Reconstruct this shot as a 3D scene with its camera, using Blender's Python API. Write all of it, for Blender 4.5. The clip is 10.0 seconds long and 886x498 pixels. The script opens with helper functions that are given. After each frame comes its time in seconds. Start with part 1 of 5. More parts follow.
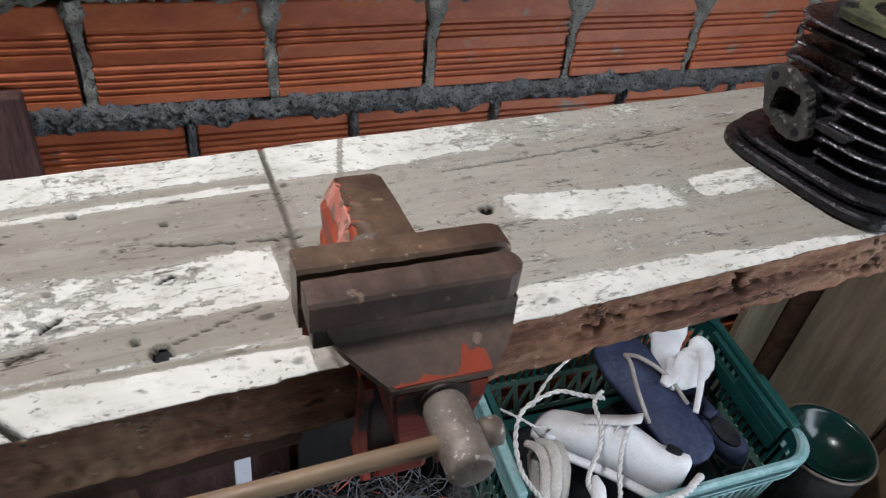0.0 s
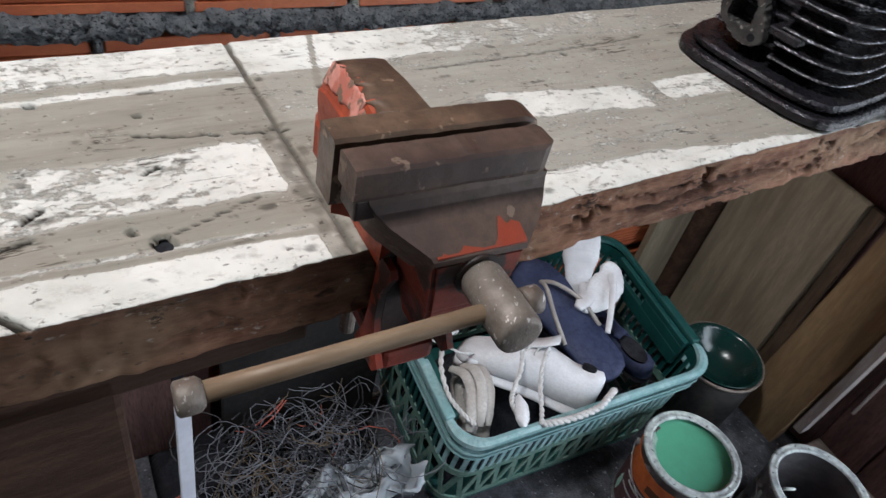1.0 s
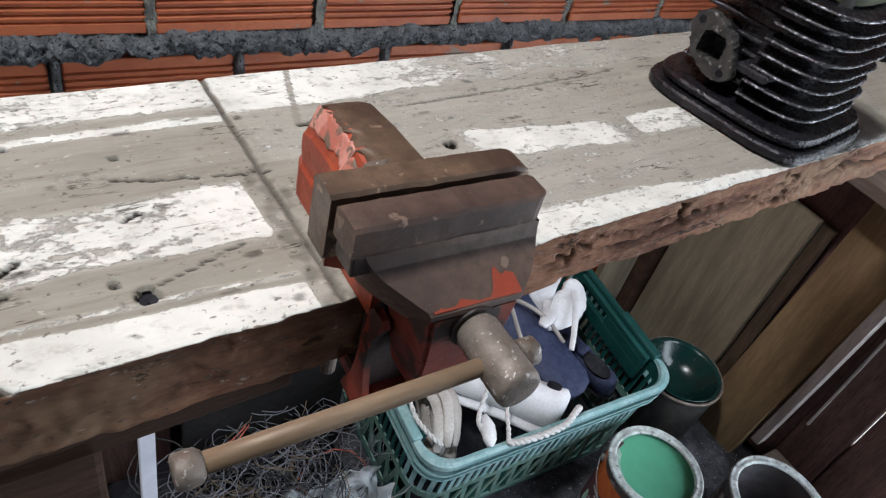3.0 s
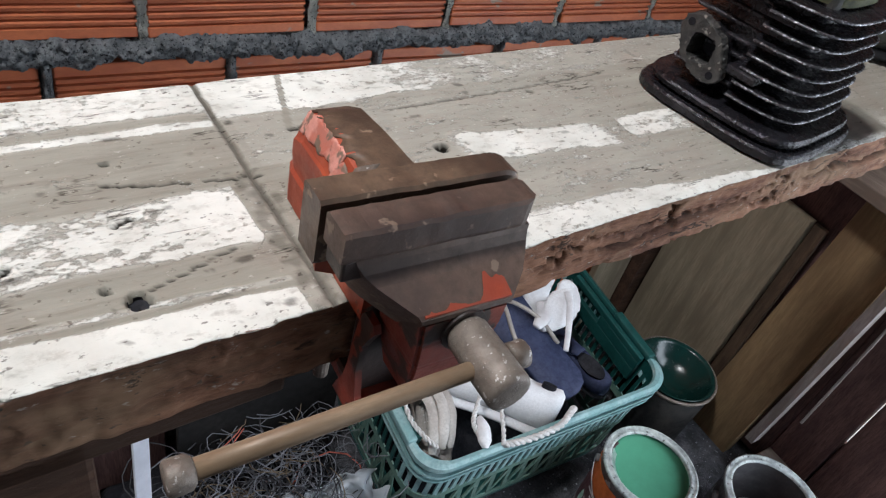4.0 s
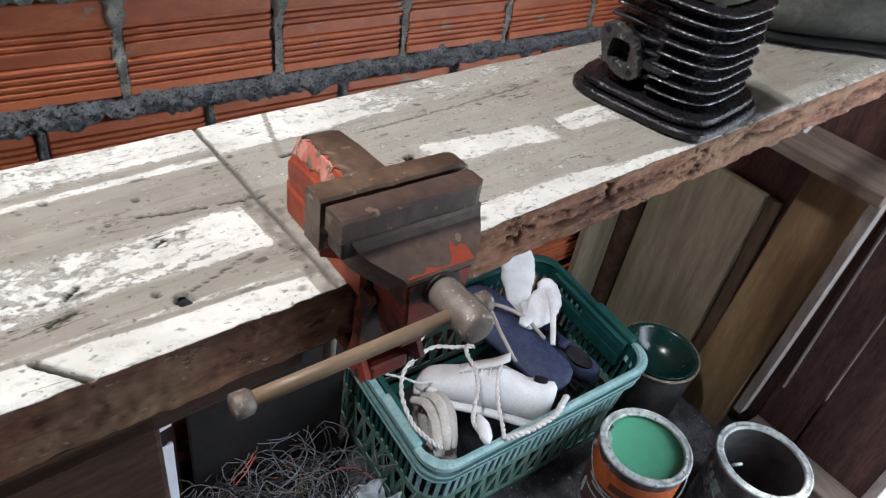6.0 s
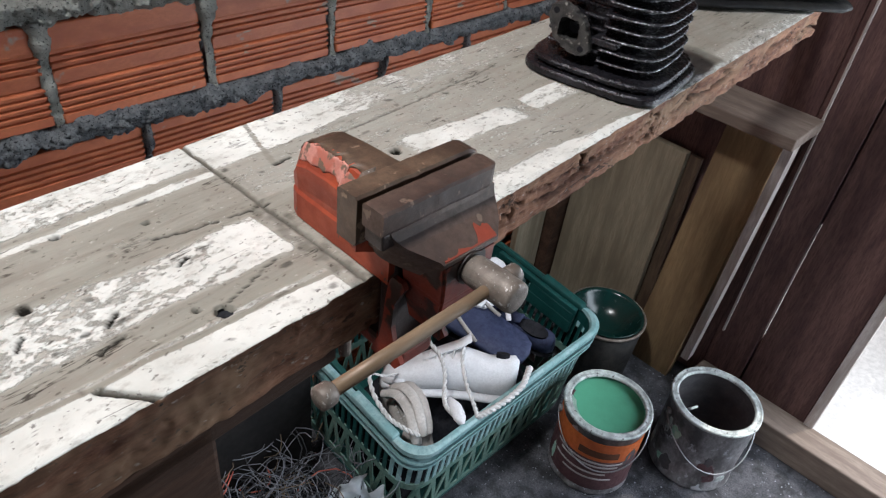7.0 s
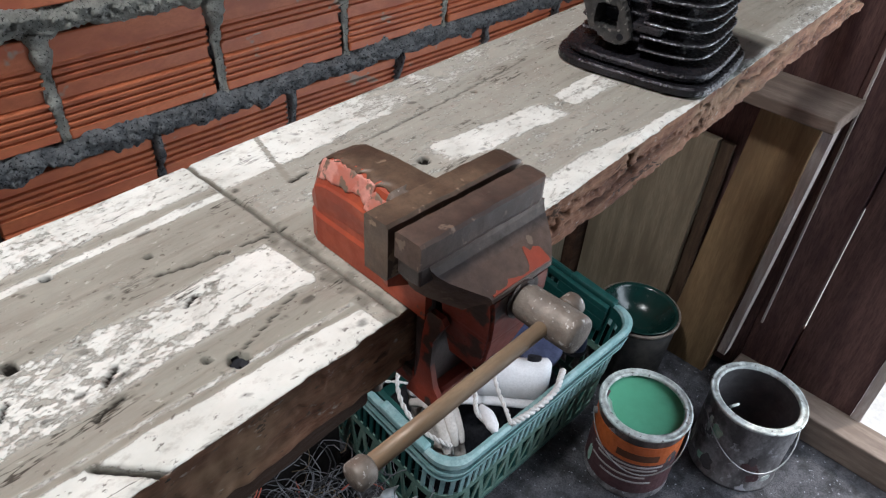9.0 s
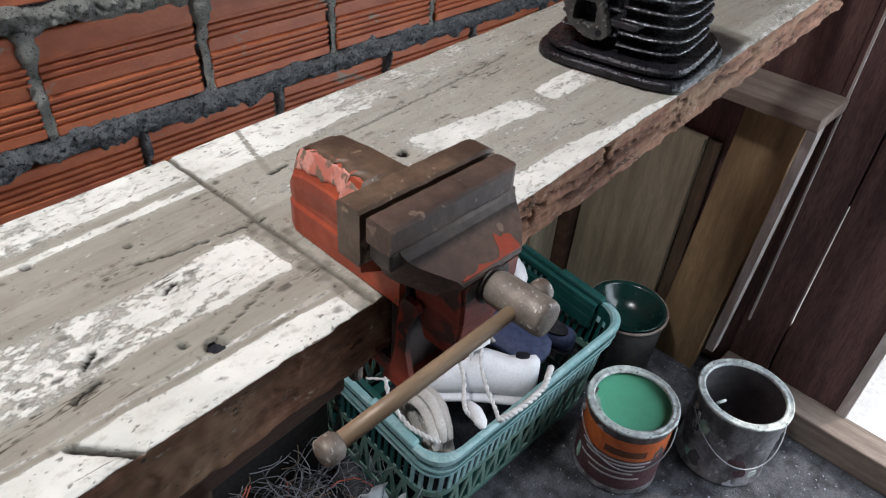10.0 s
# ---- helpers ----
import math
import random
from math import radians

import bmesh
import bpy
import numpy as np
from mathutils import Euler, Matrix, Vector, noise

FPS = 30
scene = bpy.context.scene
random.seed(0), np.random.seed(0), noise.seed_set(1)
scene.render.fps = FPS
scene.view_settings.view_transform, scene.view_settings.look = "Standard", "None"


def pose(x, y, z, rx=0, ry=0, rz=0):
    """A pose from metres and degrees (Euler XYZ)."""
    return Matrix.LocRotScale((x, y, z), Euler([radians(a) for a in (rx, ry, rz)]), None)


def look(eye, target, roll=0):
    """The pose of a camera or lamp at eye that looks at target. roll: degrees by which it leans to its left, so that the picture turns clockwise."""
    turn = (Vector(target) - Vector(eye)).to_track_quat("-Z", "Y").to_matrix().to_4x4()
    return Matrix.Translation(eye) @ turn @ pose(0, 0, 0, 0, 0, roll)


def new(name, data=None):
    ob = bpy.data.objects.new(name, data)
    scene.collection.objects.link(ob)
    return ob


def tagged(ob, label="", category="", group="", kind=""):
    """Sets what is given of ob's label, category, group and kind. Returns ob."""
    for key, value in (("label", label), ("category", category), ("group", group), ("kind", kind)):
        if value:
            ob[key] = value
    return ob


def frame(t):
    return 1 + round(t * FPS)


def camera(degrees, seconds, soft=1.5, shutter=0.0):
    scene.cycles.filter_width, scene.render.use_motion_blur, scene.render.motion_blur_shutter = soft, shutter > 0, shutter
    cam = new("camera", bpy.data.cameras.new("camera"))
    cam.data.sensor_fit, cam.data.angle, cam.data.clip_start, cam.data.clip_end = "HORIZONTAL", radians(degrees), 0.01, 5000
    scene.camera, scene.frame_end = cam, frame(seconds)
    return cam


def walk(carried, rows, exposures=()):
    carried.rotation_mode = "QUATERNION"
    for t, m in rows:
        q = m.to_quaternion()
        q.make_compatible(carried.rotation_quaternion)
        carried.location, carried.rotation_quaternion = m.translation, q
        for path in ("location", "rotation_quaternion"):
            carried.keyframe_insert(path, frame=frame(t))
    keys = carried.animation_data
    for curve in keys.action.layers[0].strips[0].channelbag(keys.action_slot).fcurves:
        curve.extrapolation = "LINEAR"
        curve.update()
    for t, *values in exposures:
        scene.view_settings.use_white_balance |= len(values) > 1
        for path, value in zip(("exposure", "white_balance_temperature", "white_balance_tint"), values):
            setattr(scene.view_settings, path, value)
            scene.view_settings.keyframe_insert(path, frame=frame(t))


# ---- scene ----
cam = camera(64.23, 10.0, soft=1.2, shutter=0.4)
# seconds, place in metres, turn in degrees
PATH = [
    (0.0, 0.0203, 0.0077, 1.2344, 51.03, -5.77, -19.40),
    (0.5, -0.0084, 0.0182, 1.2377, 50.26, -7.71, -22.86),
    (1.0, -0.0252, 0.0128, 1.2076, 47.55, -10.50, -26.66),
    (1.5, -0.0322, 0.0254, 1.2052, 47.79, -11.71, -29.13),
    (2.0, -0.0328, 0.0297, 1.2042, 47.82, -11.80, -28.99),
    (2.5, -0.0331, 0.0287, 1.2102, 48.59, -12.12, -29.31),
    (4.0, -0.0319, 0.0274, 1.2158, 49.34, -12.39, -30.20),
    (4.5, -0.0388, 0.0211, 1.2161, 49.15, -11.68, -32.25),
    (5.0, -0.0381, 0.0075, 1.2207, 50.53, -9.23, -35.48),
    (5.5, -0.0430, -0.0320, 1.2390, 51.94, -8.41, -32.86),
    (7.0, -0.1165, -0.0112, 1.2499, 52.57, -5.83, -45.06),
    (7.5, -0.1060, -0.0089, 1.2427, 52.86, -5.06, -45.52),
    (8.0, -0.1025, -0.0019, 1.2444, 52.84, -4.81, -46.92),
    (8.5, -0.0874, 0.0229, 1.2352, 52.48, -4.43, -47.43),
    (9.0, -0.0897, 0.0273, 1.2323, 52.07, -3.17, -45.13),
    (9.5, -0.0838, 0.0249, 1.2311, 52.25, -3.24, -45.41),
    (10.0, -0.0898, 0.0151, 1.2323, 52.18, -3.41, -45.63),
]
walk(cam, [(t, pose(x, y, z, rx, ry, rz)) for t, x, y, z, rx, ry, rz in PATH],
     [(0.0, -0.27), (0.5, -0.42), (1.0, -0.22), (1.5, -0.09), (2.5, -0.08), (4.5, -0.12), (5.5, 0.0), (7.0, -0.10), (8.5, -0.03), (9.0, -0.17), (10.0, -0.19)])

# ---- light ----
world = bpy.data.worlds.new("sky")
scene.world = world
world.use_nodes = True
wn = world.node_tree
sky = wn.nodes.new("ShaderNodeTexSky")
sky.sky_type, sky.sun_disc = "NISHITA", False
sky.sun_elevation, sky.sun_rotation = radians(50), radians(100)
wn.links.new(sky.outputs[0], wn.nodes["Background"].inputs[0])
wn.nodes["Background"].inputs[1].default_value = 0.12


def area(name, eye, target, sx, sy, power, colour):
    d = bpy.data.lights.new(name, "AREA")
    d.shape, d.size, d.size_y, d.energy, d.color = "RECTANGLE", sx, sy, power, colour
    ob = new(name, d)
    ob.matrix_world = look(eye, target)
    return ob


SUN = bpy.data.lights.new("sun", "SUN")
SUN.energy, SUN.angle, SUN.color = 3.0, radians(0.5), (1.0, 0.95, 0.88)
new("sun", SUN).matrix_world = look((4, -1.0, 4), (2, 0, 0))
# daylight through the roof light and the gap beside the plank wall
area("roof_light_glow", (-0.44, 0.44, 2.58), (-0.36, 0.42, 0), 0.2, 0.2, 39, (0.95, 0.975, 1.0))
# the next two are added fill lamps without a known source
area("west_window_glow", (-2.94, -0.3, 1.45), (0.6, 0.3, 0.7), 1.3, 1.1, 10, (0.96, 0.98, 1.0))
area("doorway_glow", (0.2, -2.95, 1.3), (0.4, 0.6, 0.6), 1.4, 1.5, 1.5, (0.93, 0.97, 1.0))
area("side_door_glow", (1.285, -0.45, 0.75), (0.5, 0.35, 0.15), 0.7, 1.2, 21, (0.80, 0.89, 1.0))


# ---- materials ----
def nodes_of(name):
    m = bpy.data.materials.new(name)
    m.use_nodes = True
    return m, m.node_tree, m.node_tree.nodes["Principled BSDF"]


def add(nt, kind, **values):
    n = nt.nodes.new(kind)
    for k, v in values.items():
        n.inputs[k].default_value = v
    return n


def noise_at(nt, vec, scale, detail=4.0, rough=0.6, stretch=None):
    if stretch:
        mp = add(nt, "ShaderNodeMapping", Scale=stretch)
        nt.links.new(vec, mp.inputs["Vector"])
        vec = mp.outputs[0]
    n = add(nt, "ShaderNodeTexNoise", Scale=scale, Detail=detail, Roughness=rough)
    nt.links.new(vec, n.inputs["Vector"])
    return n.outputs["Fac"]


def ramp(nt, fac, lo, hi, a=0.0, b=1.0):
    n = add(nt, "ShaderNodeMapRange", **{"From Min": lo, "From Max": hi, "To Min": a, "To Max": b})
    nt.links.new(fac, n.inputs["Value"])
    return n.outputs[0]


def mix(nt, fac, a, b):
    n = nt.nodes.new("ShaderNodeMix")
    n.data_type = "RGBA"
    for sock, val in ((n.inputs[0], fac), (n.inputs[6], a), (n.inputs[7], b)):
        if isinstance(val, (tuple, list)):
            sock.default_value = (*val, 1)
        elif isinstance(val, (int, float)):
            sock.default_value = val
        else:
            nt.links.new(val, sock)
    return n.outputs[2]


def mul(nt, a, b, op="MULTIPLY"):
    n = nt.nodes.new("ShaderNodeMath")
    n.operation = op
    n.use_clamp = op != "SUBTRACT"
    for s, v in zip(n.inputs, (a, b)):
        if isinstance(v, (int, float)):
            s.default_value = v
        else:
            nt.links.new(v, s)
    return n.outputs[0]


def place(nt, spread=True):
    tc = nt.nodes.new("ShaderNodeTexCoord")
    if not spread:
        return tc.outputs["Object"]
    oi = nt.nodes.new("ShaderNodeObjectInfo")
    sc = nt.nodes.new("ShaderNodeVectorMath")
    sc.operation = "MULTIPLY_ADD"
    nt.links.new(oi.outputs["Random"], sc.inputs[0])
    sc.inputs[1].default_value = (7, 11, 5)
    nt.links.new(tc.outputs["Object"], sc.inputs[2])
    return sc.outputs[0]


def relief(nt, bsdf, height, strength, dist):
    b = add(nt, "ShaderNodeBump", Strength=strength, Distance=dist)
    nt.links.new(height, b.inputs["Height"])
    nt.links.new(b.outputs[0], bsdf.inputs["Normal"])


def surface(name, base, worn, rough=0.6, metal=0.0, fine=90.0, coarse=14.0, stretch=None, lo=0.42, hi=0.62, bump=0.35, depth=0.002,
            spots=None, spot_scale=60.0, spot_lo=0.62, shade=0.35):
    """A two-scale worn surface: base to worn by a coarse noise, darkened by a fine grain, with optional spots."""
    m, nt, p = nodes_of(name)
    v = place(nt)
    c = noise_at(nt, v, coarse, 5, 0.6, stretch)
    f = noise_at(nt, v, fine, 6, 0.7, stretch)
    col = mix(nt, ramp(nt, c, lo, hi), base, worn)
    dark = tuple(x * (1 - shade) for x in base)
    col = mix(nt, ramp(nt, f, 0.42, 0.7, 0.0, 0.8), col, dark)
    if spots:
        s = noise_at(nt, v, spot_scale, 3, 0.55)
        col = mix(nt, ramp(nt, s, spot_lo, spot_lo + 0.04), col, spots)
    nt.links.new(col, p.inputs["Base Color"])
    p.inputs["Metallic"].default_value = metal
    nt.links.new(ramp(nt, f, 0.3, 0.7, max(rough - 0.13, 0.05), min(rough + 0.13, 1.0)), p.inputs["Roughness"])
    p.inputs["Specular IOR Level"].default_value = 0.2 if rough > 0.58 and metal < 0.3 else 0.5
    relief(nt, p, f, bump, depth)
    return m


def plain(name, col, rough=0.5, metal=0.0):
    return surface(name, col, tuple(c * 0.85 for c in col), rough, metal, bump=0.1, shade=0.2)


BRICK = surface("fired_clay", (0.46, 0.13, 0.053), (0.34, 0.082, 0.036), 0.52, fine=140, coarse=16, stretch=(1, 1, 2), bump=0.3, depth=0.0012,
                spots=(0.27, 0.20, 0.16), spot_scale=26, spot_lo=0.66, shade=0.25)
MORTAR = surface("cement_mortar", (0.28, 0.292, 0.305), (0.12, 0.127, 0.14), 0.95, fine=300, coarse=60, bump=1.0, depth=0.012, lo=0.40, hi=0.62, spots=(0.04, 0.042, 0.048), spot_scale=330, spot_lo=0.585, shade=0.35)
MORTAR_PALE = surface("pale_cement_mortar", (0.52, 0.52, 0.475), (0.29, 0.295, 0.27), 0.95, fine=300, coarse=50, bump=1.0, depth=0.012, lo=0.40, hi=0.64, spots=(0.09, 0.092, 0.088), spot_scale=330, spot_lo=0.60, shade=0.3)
PLANK_DARK = surface("dark_plank_wood", (0.088, 0.047, 0.045), (0.14, 0.078, 0.068), 0.6, fine=60, coarse=8, stretch=(6, 6, 0.7), bump=0.4, shade=0.5)
PLANK_GREY = surface("weathered_grey_board", (0.26, 0.217, 0.155), (0.175, 0.142, 0.10), 0.8, fine=50, coarse=7, stretch=(6, 6, 0.6), bump=0.4)
PLANK_TAN = surface("tan_plank_wood", (0.25, 0.165, 0.088), (0.15, 0.096, 0.054), 0.7, fine=50, coarse=6, stretch=(6, 6, 0.6), bump=0.35)
STUD_WOOD = surface("pale_planed_wood", (0.47, 0.42, 0.40), (0.32, 0.27, 0.24), 0.75, fine=70, coarse=10, stretch=(5, 5, 0.7), bump=0.3)
SHELF_WOOD = surface("dusty_shelf_wood", (0.215, 0.168, 0.140), (0.14, 0.105, 0.085), 0.8, fine=70, coarse=10, stretch=(5, 0.7, 5), bump=0.3)
BATTEN_WOOD = surface("old_brown_batten", (0.10, 0.066, 0.044), (0.05, 0.032, 0.022), 0.8, fine=60, coarse=9, stretch=(5, 5, 0.7), bump=0.4)
BROWN_WOOD = surface("brown_timber", (0.085, 0.046, 0.031), (0.046, 0.026, 0.018), 0.8, fine=55, coarse=9, stretch=(0.8, 6, 6), bump=0.5, shade=0.5)
GROUND = surface("gravelly_concrete", (0.13, 0.13, 0.145), (0.045, 0.045, 0.05), 0.9, fine=240, coarse=30, bump=1.0, depth=0.006, lo=0.4, hi=0.62,
                 spots=(0.36, 0.37, 0.42), spot_scale=130, spot_lo=0.66, shade=0.6)
PALE_GROUND = surface("sunlit_pale_concrete", (0.62, 0.60, 0.58), (0.5, 0.48, 0.46), 0.9, fine=60, coarse=6, bump=0.3)
PLASTER = surface("grey_rough_plaster", (0.30, 0.27, 0.24), (0.2, 0.18, 0.16), 0.9, fine=30, coarse=2, bump=0.4)
RUST = surface("brown_rusty_iron", (0.150, 0.100, 0.068), (0.062, 0.040, 0.030), 0.42, 0.15, fine=170, coarse=34, bump=0.35, depth=0.0008,
               spots=(0.26, 0.185, 0.13), spot_scale=150, spot_lo=0.64, shade=0.5)
RUST_DARK = surface("dark_greasy_rusty_iron", (0.105, 0.066, 0.050), (0.045, 0.027, 0.023), 0.57, 0.1, fine=170, coarse=30, bump=0.4, depth=0.0008, spots=(0.17, 0.12, 0.09), spot_scale=120, spot_lo=0.64, shade=0.5)
# near-black colour for vice recesses where the shade is deepest
DEEP_SHADE = surface("black_deep_shade", (0.026, 0.014, 0.012), (0.012, 0.008, 0.008), 0.5, fine=150, coarse=50, bump=0.5, depth=0.0008)
BARE = surface("greasy_bare_steel", (0.20, 0.17, 0.145), (0.11, 0.082, 0.065), 0.5, 0.25, fine=190, coarse=60, bump=0.9, depth=0.0008,
               spots=(0.42, 0.40, 0.38), spot_scale=420, spot_lo=0.63, shade=0.4)
BAR_STEEL = surface("brown_stained_bar_steel", (0.26, 0.185, 0.12), (0.17, 0.115, 0.072), 0.5, 0.15, fine=200, coarse=40, stretch=(0.6, 3, 3), bump=0.2, depth=0.0006)
RED = surface("chipped_orange_red_enamel", (0.36, 0.068, 0.030), (0.26, 0.042, 0.021), 0.45, 0.0, fine=120, coarse=30, bump=0.35, depth=0.0008,
              spots=(0.10, 0.065, 0.05), spot_scale=110, spot_lo=0.665, shade=0.3)
# darker copy of the red enamel, for vice parts that lie in shade
RED_SHADED = surface("shaded_dark_red_enamel", (0.24, 0.038, 0.02), (0.09, 0.022, 0.016), 0.4, 0.0, fine=120, coarse=42, bump=0.4, depth=0.0008, lo=0.38, hi=0.66, spots=(0.035, 0.022, 0.018), spot_scale=60, spot_lo=0.56, shade=0.4)
PINK = surface("scuffed_pale_red_enamel", (0.60, 0.27, 0.22), (0.44, 0.13, 0.09), 0.55, 0.0, fine=150, coarse=70, bump=0.4, depth=0.0006, lo=0.45, hi=0.55, spots=(0.16, 0.11, 0.08), spot_scale=120, spot_lo=0.56)
CAST = surface("black_sooty_cast_iron", (0.016, 0.015, 0.019), (0.032, 0.031, 0.037), 0.24, 0.45, fine=230, coarse=40, bump=0.8, depth=0.0012, shade=0.4)
# pale specks paint the highlights along the worn fin edges
CAST_RIM = surface("worn_glinting_fin_edge", (0.05, 0.049, 0.055), (0.11, 0.11, 0.12), 0.28, 0.6, fine=300, coarse=110, bump=0.8, depth=0.001, spots=(0.42, 0.42, 0.46), spot_scale=420, spot_lo=0.56)
CAST_EDGE = surface("scraped_grey_cast_iron", (0.075, 0.072, 0.068), (0.025, 0.025, 0.027), 0.5, 0.4, fine=260, coarse=90, bump=1.0, depth=0.002, spots=(0.26, 0.25, 0.23), spot_scale=260, spot_lo=0.62)
GASKET = surface("old_green_gasket", (0.135, 0.14, 0.075), (0.04, 0.04, 0.03), 0.7, 0.0, fine=200, coarse=70, bump=0.5, depth=0.001)
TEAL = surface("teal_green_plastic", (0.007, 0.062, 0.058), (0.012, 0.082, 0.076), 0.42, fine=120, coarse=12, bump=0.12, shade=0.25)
# pale teal stands for scuffing and for the light on the basket's front
TEAL_PALE = surface("scuffed_lit_teal_plastic", (0.20, 0.37, 0.38), (0.31, 0.46, 0.47), 0.5, fine=140, coarse=20, bump=0.15, shade=0.3)
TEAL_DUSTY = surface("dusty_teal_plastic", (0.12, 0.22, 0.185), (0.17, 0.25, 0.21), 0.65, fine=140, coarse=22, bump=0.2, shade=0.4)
WHITE_CLOTH = surface("off_white_canvas", (0.76, 0.76, 0.78), (0.62, 0.61, 0.63), 0.85, fine=260, coarse=20, bump=0.35, depth=0.001, shade=0.2)
STRAP_CLOTH = surface("grey_white_webbing", (0.58, 0.55, 0.52), (0.44, 0.41, 0.38), 0.85, fine=260, coarse=30, bump=0.4, depth=0.001)
GREY_CLOTH = surface("grubby_grey_canvas", (0.42, 0.39, 0.36), (0.28, 0.26, 0.25), 0.85, fine=220, coarse=24, bump=0.4, depth=0.001)
NAVY = surface("navy_blue_rubber", (0.035, 0.045, 0.095), (0.055, 0.065, 0.12), 0.6, fine=120, coarse=20, bump=0.2)
BLACK_CLOTH = surface("black_cloth", (0.012, 0.012, 0.016), (0.025, 0.025, 0.03), 0.85, fine=150, coarse=18, bump=0.6)
ROPE = surface("white_cotton_cord", (0.72, 0.71, 0.70), (0.55, 0.54, 0.53), 0.85, fine=420, coarse=60, bump=0.6, depth=0.001)
TIN = surface("scuffed_tinplate", (0.34, 0.33, 0.34), (0.10, 0.092, 0.095), 0.42, 0.55, fine=140, coarse=22, stretch=(1, 1, 0.6), lo=0.44, hi=0.58, bump=0.3, spots=(0.50, 0.50, 0.54), spot_scale=46, spot_lo=0.61, shade=0.5)
TIN_RIM = surface("paint_crusted_tin_rim", (0.58, 0.63, 0.61), (0.26, 0.28, 0.28), 0.55, 0.1, fine=130, coarse=60, bump=0.7, spots=(0.10, 0.09, 0.085), spot_scale=120, spot_lo=0.63)
GREEN_PAINT = surface("green_wall_paint", (0.085, 0.33, 0.205), (0.095, 0.36, 0.225), 0.45, fine=40, coarse=9, bump=0.12, shade=0.08)
DRIED_PAINT = surface("dried_pale_green_paint", (0.30, 0.52, 0.42), (0.55, 0.62, 0.56), 0.6, fine=90, coarse=30, bump=0.3)
GREY_PAINT = surface("dried_dark_grey_paint", (0.125, 0.118, 0.125), (0.075, 0.07, 0.075), 0.6, fine=60, coarse=14, bump=0.3)
LABEL_ORANGE = surface("orange_printed_label", (0.55, 0.13, 0.03), (0.42, 0.09, 0.025), 0.5, fine=80, coarse=16, bump=0.1)
LABEL_DARK = surface("brown_printed_label", (0.10, 0.045, 0.05), (0.06, 0.03, 0.035), 0.5, fine=80, coarse=16, bump=0.1)
INK_PALE = plain("pale_ink", (0.45, 0.42, 0.42), 0.6)
INK_DARK = plain("dark_ink", (0.12, 0.05, 0.03), 0.6)
WIRE_STEEL = plain("galvanised_wire", (0.34, 0.34, 0.35), 0.4, 0.8)
WIRE_GREY = plain("grey_insulated_wire", (0.16, 0.165, 0.19), 0.55)
WIRE_BLACK = plain("black_insulated_wire", (0.025, 0.025, 0.03), 0.5)
WIRE_RED = plain("faded_red_wire", (0.42, 0.10, 0.07), 0.55)
WIRE_TAN = plain("tan_insulated_wire", (0.15, 0.115, 0.08), 0.6)
BAG = surface("thin_white_plastic", (0.62, 0.66, 0.70), (0.5, 0.54, 0.58), 0.35, fine=60, coarse=20, bump=0.2, shade=0.12)
STRIP = surface("white_moulded_plastic", (0.70, 0.71, 0.78), (0.58, 0.59, 0.66), 0.45, fine=70, coarse=18, bump=0.1, shade=0.15)
SHEET = surface("near_black_sheet", (0.022, 0.020, 0.019), (0.014, 0.013, 0.013), 0.75, fine=60, coarse=9, bump=0.2)
BOWL_GREEN = surface("glossy_dark_green_enamel", (0.004, 0.024, 0.021), (0.006, 0.034, 0.03), 0.2, fine=60, coarse=12, bump=0.08, shade=0.2)
POT_BLACK = surface("black_enamelled_bucket", (0.010, 0.010, 0.011), (0.024, 0.022, 0.02), 0.62, fine=90, coarse=14, bump=0.2)
RUBBER = surface("dusty_dark_rubber", (0.055, 0.058, 0.05), (0.10, 0.10, 0.085), 0.6, fine=110, coarse=14, bump=0.25)
PAPER = plain("white_paper", (0.72, 0.72, 0.76), 0.8)


